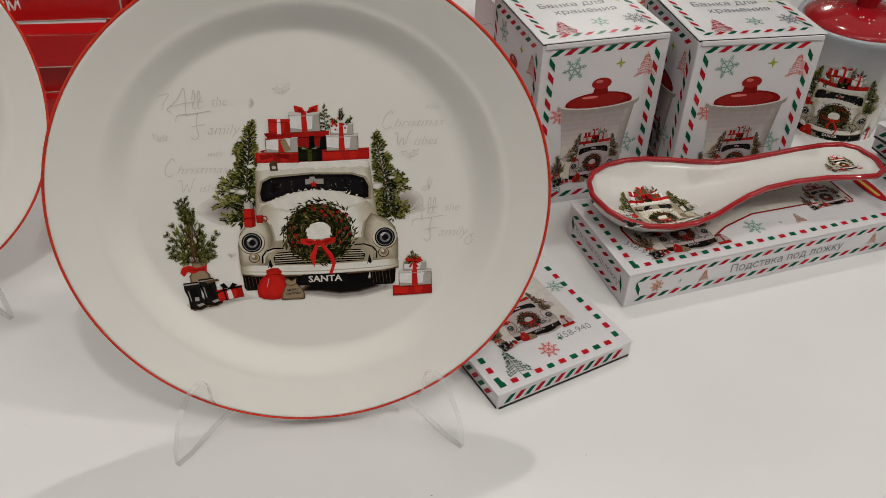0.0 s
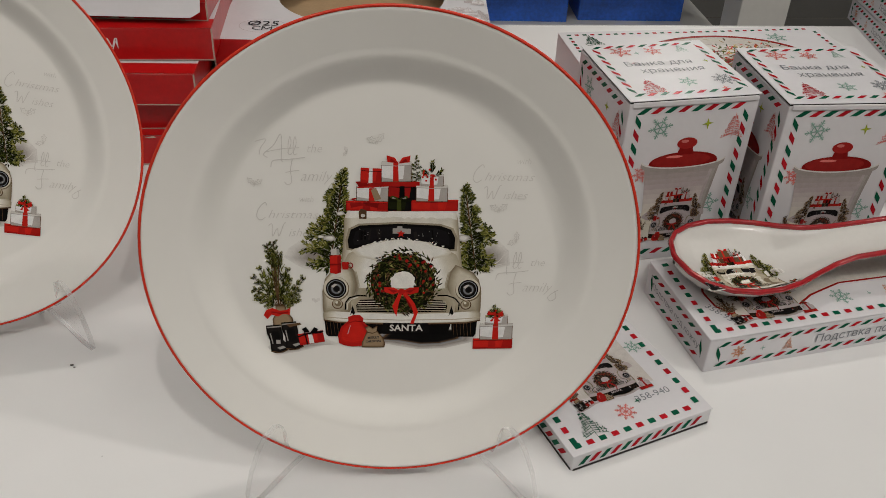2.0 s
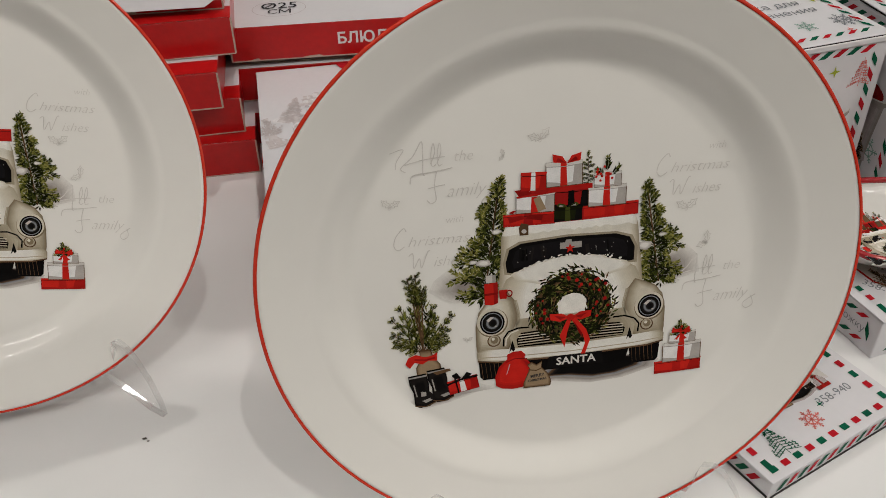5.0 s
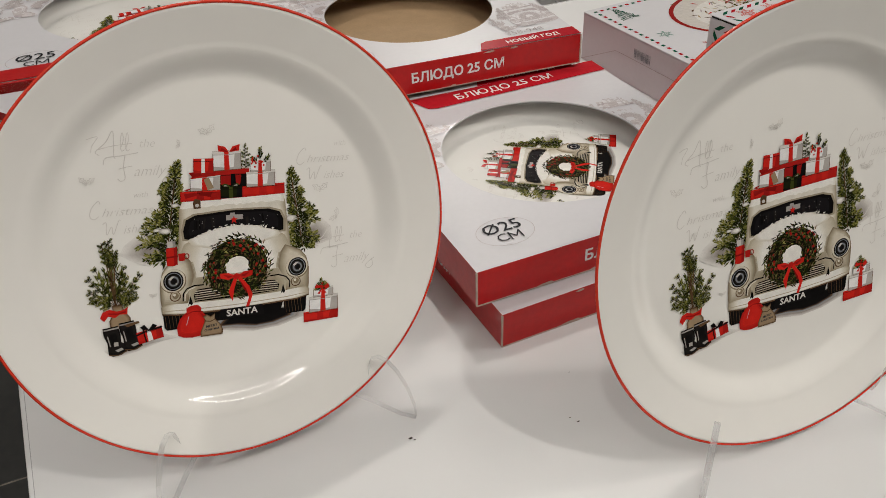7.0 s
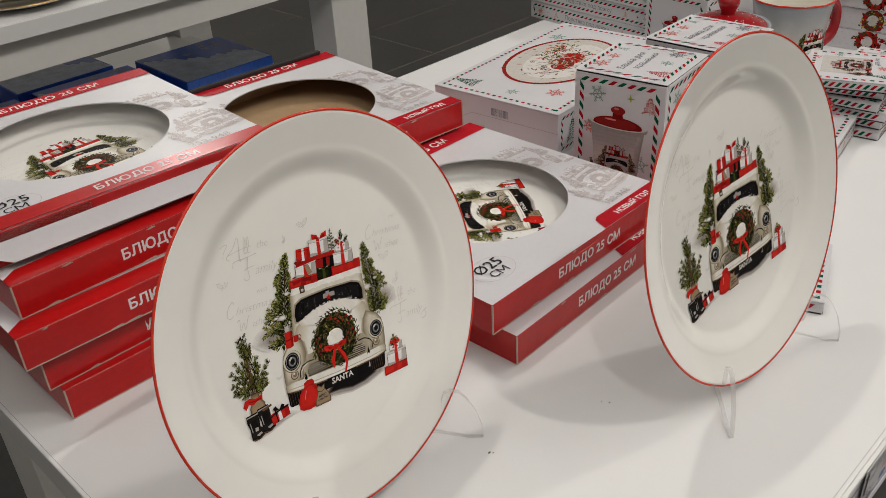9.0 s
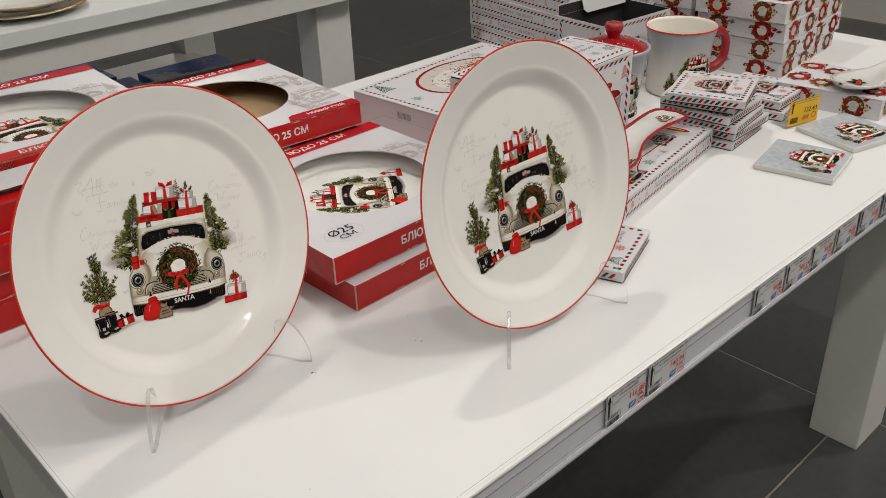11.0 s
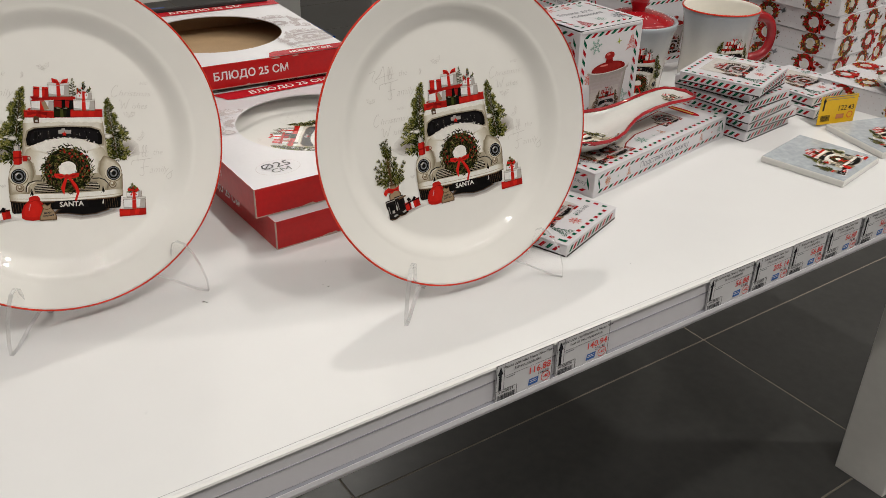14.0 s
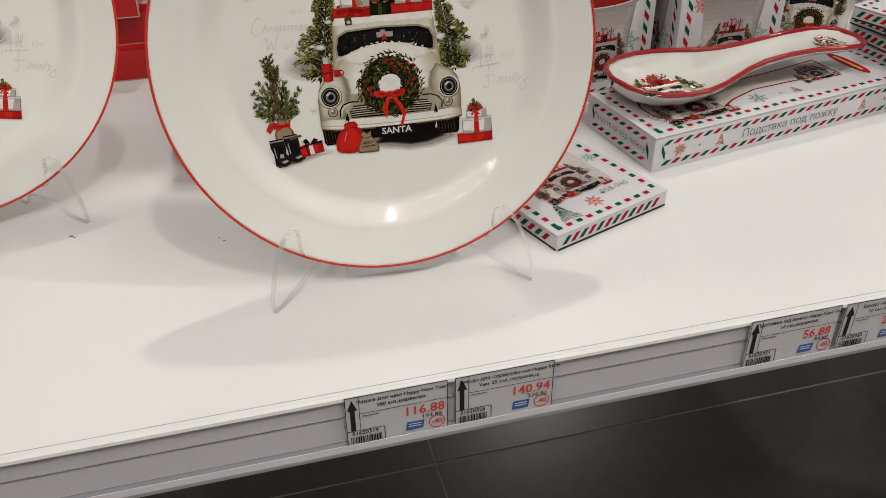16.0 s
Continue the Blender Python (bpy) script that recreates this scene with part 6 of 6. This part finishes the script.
# ---- price labels in the channel ----
def price_label(x, w, price, old, code, lines, lean=0.0):
    h = 0.0365
    t = thing("price_label", "white shelf price label with red price and bar code", "price tag", "shelf price labels", m=pose(x, -0.0048, TOP - 0.0342, 0, lean, 0))
    part("label_card", block(0, 0, 0, w, 0.0004, h), PAPER, t)
    p = Print()
    p.line([(0.0003, 0.0003), (w - 0.0003, 0.0003), (w - 0.0003, h - 0.0003), (0.0003, h - 0.0003), (0.0003, 0.0003)], 0.0004, "text", 1)
    p.line([(0.0076, h * 0.66), (w, h * 0.66)], 0.0003, "text", 1)
    p.line([(0.0076, 0.0125), (0.0076, h)], 0.0003, "text", 1)
    p.poly([(0.0026, 0.0125), (0.0052, 0.0125), (0.0052, 0.027), (0.0066, 0.027), (0.0039, 0.0345), (0.0012, 0.027), (0.0026, 0.027)], "text", 2)
    p.line([(0.0, 0.0122), (0.0205, 0.0122), (0.0205, 0.0)], 0.0004, "text", 1)
    p.text(code, 0.0100, 0.0102, 0.0036, "text", 2, bold=0.00005)
    r = random.Random(code)
    q = 0.0020
    while q < 0.0185:
        b = r.choice((0.0003, 0.0005, 0.0008))
        p.rect(q, 0.0008, q + b, 0.0078, "text", 2)
        q += b + r.choice((0.0003, 0.0005))
    p.text(price, w - 0.0130, h * 0.515, 0.0088, "price", 2, bold=0.0001, stretch=0.95)
    p.text(old, w - 0.0090, h * 0.37, 0.0042, "text", 2)
    p.ring(w - 0.0062, 0.0082, 0.0046, 0.0046, 0.0006, "price", 2, 24)
    p.text("-40", w - 0.0062, 0.0082, 0.0044, "price", 2, bold=0.0001)
    p.poly([(w - 0.0235, 0.0052), (w - 0.0140, 0.0052), (w - 0.0132, 0.0112), (w - 0.0227, 0.0112)], "blue", 2)
    p.rect(w - 0.0220, 0.0075, w - 0.0150, 0.0081, "white", 3)
    p.rect(w - 0.0218, 0.0091, w - 0.0148, 0.0097, "white", 3)
    for k, line in enumerate(lines):
        p.text(line, w * 0.55, h - 0.0040 - 0.0042 * k, 0.0033, "text", 2, bold=0.00004)
    p.rect(0.009, h * 0.60, 0.018, h * 0.60 + 0.0007, "text_grey", 2)
    p.rect(0.0215, 0.0013, w - 0.003, 0.0018, "text_grey", 2)
    part("label_print", p.mesh("label_print", lift=0.00001), None, t, "printed price, arrow and bar code", m=pose(0, -0.0001, 0, 90, 0, 0))


price_label(0.3630, 0.0555, "116.88", "194.88", "51620319", ("Чашка для чаю Happy New Year", "550 мл.,кераміка."))
price_label(0.4225, 0.0560, "140.94", "234.90", "51620326", ("Блюдо для сервірування Happy New", "Year 25 см.,порцеляна."))
price_label(0.5980, 0.0590, "56.88", "94.88", "51620323", ("Підставка під ложку Happy New Year", "10 см.,кераміка."), -0.4)
for x, code in ((0.6600, "51620322"), (0.7140, "51620324"), (0.7700, "51620325"), (0.8290, "51620327"), (0.8900, "51620328")):
    price_label(x, 0.0525, "205.14" if code[-1] == "2" else "56.88", "94.88", code, ("Блюдо Happy New Year", "10 см.,кераміка."), 0.3)

# ---- behind: blue cartons on the lower shelf, dishes on the rear table ----
for k, (x, w, y) in enumerate(((0.962, 0.27, 1.915), (0.66, 0.27, 1.91), (0.36, 0.27, 1.90), (0.64, 0.27, 2.21), (0.33, 0.27, 2.215))):
    t = thing("blue_carton", "blue carton with snowy picture on a lower shelf", "box", "blue cartons", m=pose(x, y, 0.3405, 0, 0, random.uniform(-2, 2)))
    part("body", block(0, 0, 0, w, 0.28, 0.07, 0.001), BLUE_CARD, t)
    bm = prism([(0.004 + 0.262 * u, 0.235 - 0.15 * u + 0.014 * math.sin(9 * u + k) + 0.009 * math.sin(31 * u) + 0.006 * math.sin(67 * u)) for u in np.linspace(0, 1, 60)] + [(0.266, 0.004), (0.004, 0.004)], 0.0004)
    part("snow_print", bm, BLUE_SNOW, t, "pale snowy picture", m=pose(0, 0, 0.0701))
    p = Print()
    for u in range(7):
        flake(p, random.uniform(0.12, 0.25), random.uniform(0.19, 0.27), 0.012, "faint", 1)
    part("flake_print", p.mesh("flake_print"), None, t, m=pose(0, 0, 0.0703))


def shop_plate(x, y, z, r, glaze, label):
    t = thing("dinner_plate", label, "plate", "plates on the rear table", m=pose(x, y, z))
    part("plate_body", lathe([(0, 0.002), (r * 0.62, 0.002), (r * 0.68, 0.006), (r * 0.74, 0.012), (r * 0.96, 0.018), (r, 0.018), (r * 0.96, 0.0145), (r * 0.70, 0.006), (r * 0.60, 0.0), (0, 0.0)], 64), PORCELAIN, t, smooth=True)
    part("rim_band", lathe([(r * 0.76, 0.0132), (r * 0.96, 0.0188), (r * 1.004, 0.0186), (r * 1.004, 0.0172)], 64), glaze, t, smooth=True)


shop_plate(0.552, 1.738, TOP, 0.133, GOLD, "white dinner plate with a gilded band")
shop_plate(0.552, 1.738, TOP + 0.014, 0.113, BEIGE, "small plate with a beige band on a larger one")
shop_plate(0.870, 1.752, TOP, 0.13, GOLD, "white dinner plate with a gilded band")
shop_plate(0.230, 1.730, TOP, 0.13, GOLD, "white dinner plate with a gilded band")

# crumbs on the table
bm = bmesh.new()
for x, y, s in ((0.214, 0.198, 0.0016), (0.216, 0.196, 0.0010), (0.312, 0.165, 0.0011), (0.309, 0.170, 0.0008), (0.330, 0.205, 0.0006), (0.13, 0.085, 0.0007), (0.055, 0.02, 0.0007), (0.56, 0.055, 0.0005), (0.47, 0.04, 0.0005), (0.25, 0.12, 0.0004)):
    bmesh.ops.create_icosphere(bm, subdivisions=1, radius=s * 0.65, matrix=Matrix.Translation((x, y, TOP + s * 0.3)) @ Matrix.Diagonal((1.5, 0.7, 0.4, 1)))
tagged(part("crumbs", bm, SPECK), "small dark crumbs scattered on the white tabletop", "crumbs", kind="stuff")

# prints belong to the panels that carry them
HOSTS = {"printed_lid": "lid", "printed_side": ("body", "wall_panel"), "printed_end": "body", "printed_face": ("body", "wall_panel"), "printed_top": "window_sheet", "label_print": "label_card", "card_print": "card",
         "knob": "lid", "lid_specks": "lid", "printed_script": "dish_body", "printed_picture": ("dish_body", "vessel", "spoon_body", "slab"), "printed_sprig": ("vessel", "spoon_body"), "holly_print": "spoon_body", "red_rim": ("dish_body", "vessel", "spoon_body"), "rim_band": "plate_body", "tape": "flap_band", "printed_band": "lid_band", "snow_print": "body", "flake_print": "body"}
for ob in list(scene.objects):
    base = ob.name.split(".")[0]
    if base in HOSTS and ob.parent and not ob.parent.parent:
        want = HOSTS[base] if isinstance(HOSTS[base], tuple) else (HOSTS[base],)
        host = next((c for c in ob.parent.children if c.name.split(".")[0] in want and not c.name.split(".")[0] == base), None)
        if host:
            ob.matrix_basis = host.matrix_basis.inverted() @ ob.matrix_basis
            ob.parent = host

# the fine dashes printed on small cartons are too small to pick apart
for ob in scene.objects:
    if ob.name.split(".")[0] in ("printed_side", "printed_end", "flake_print"):
        ob["kind"] = "stuff"
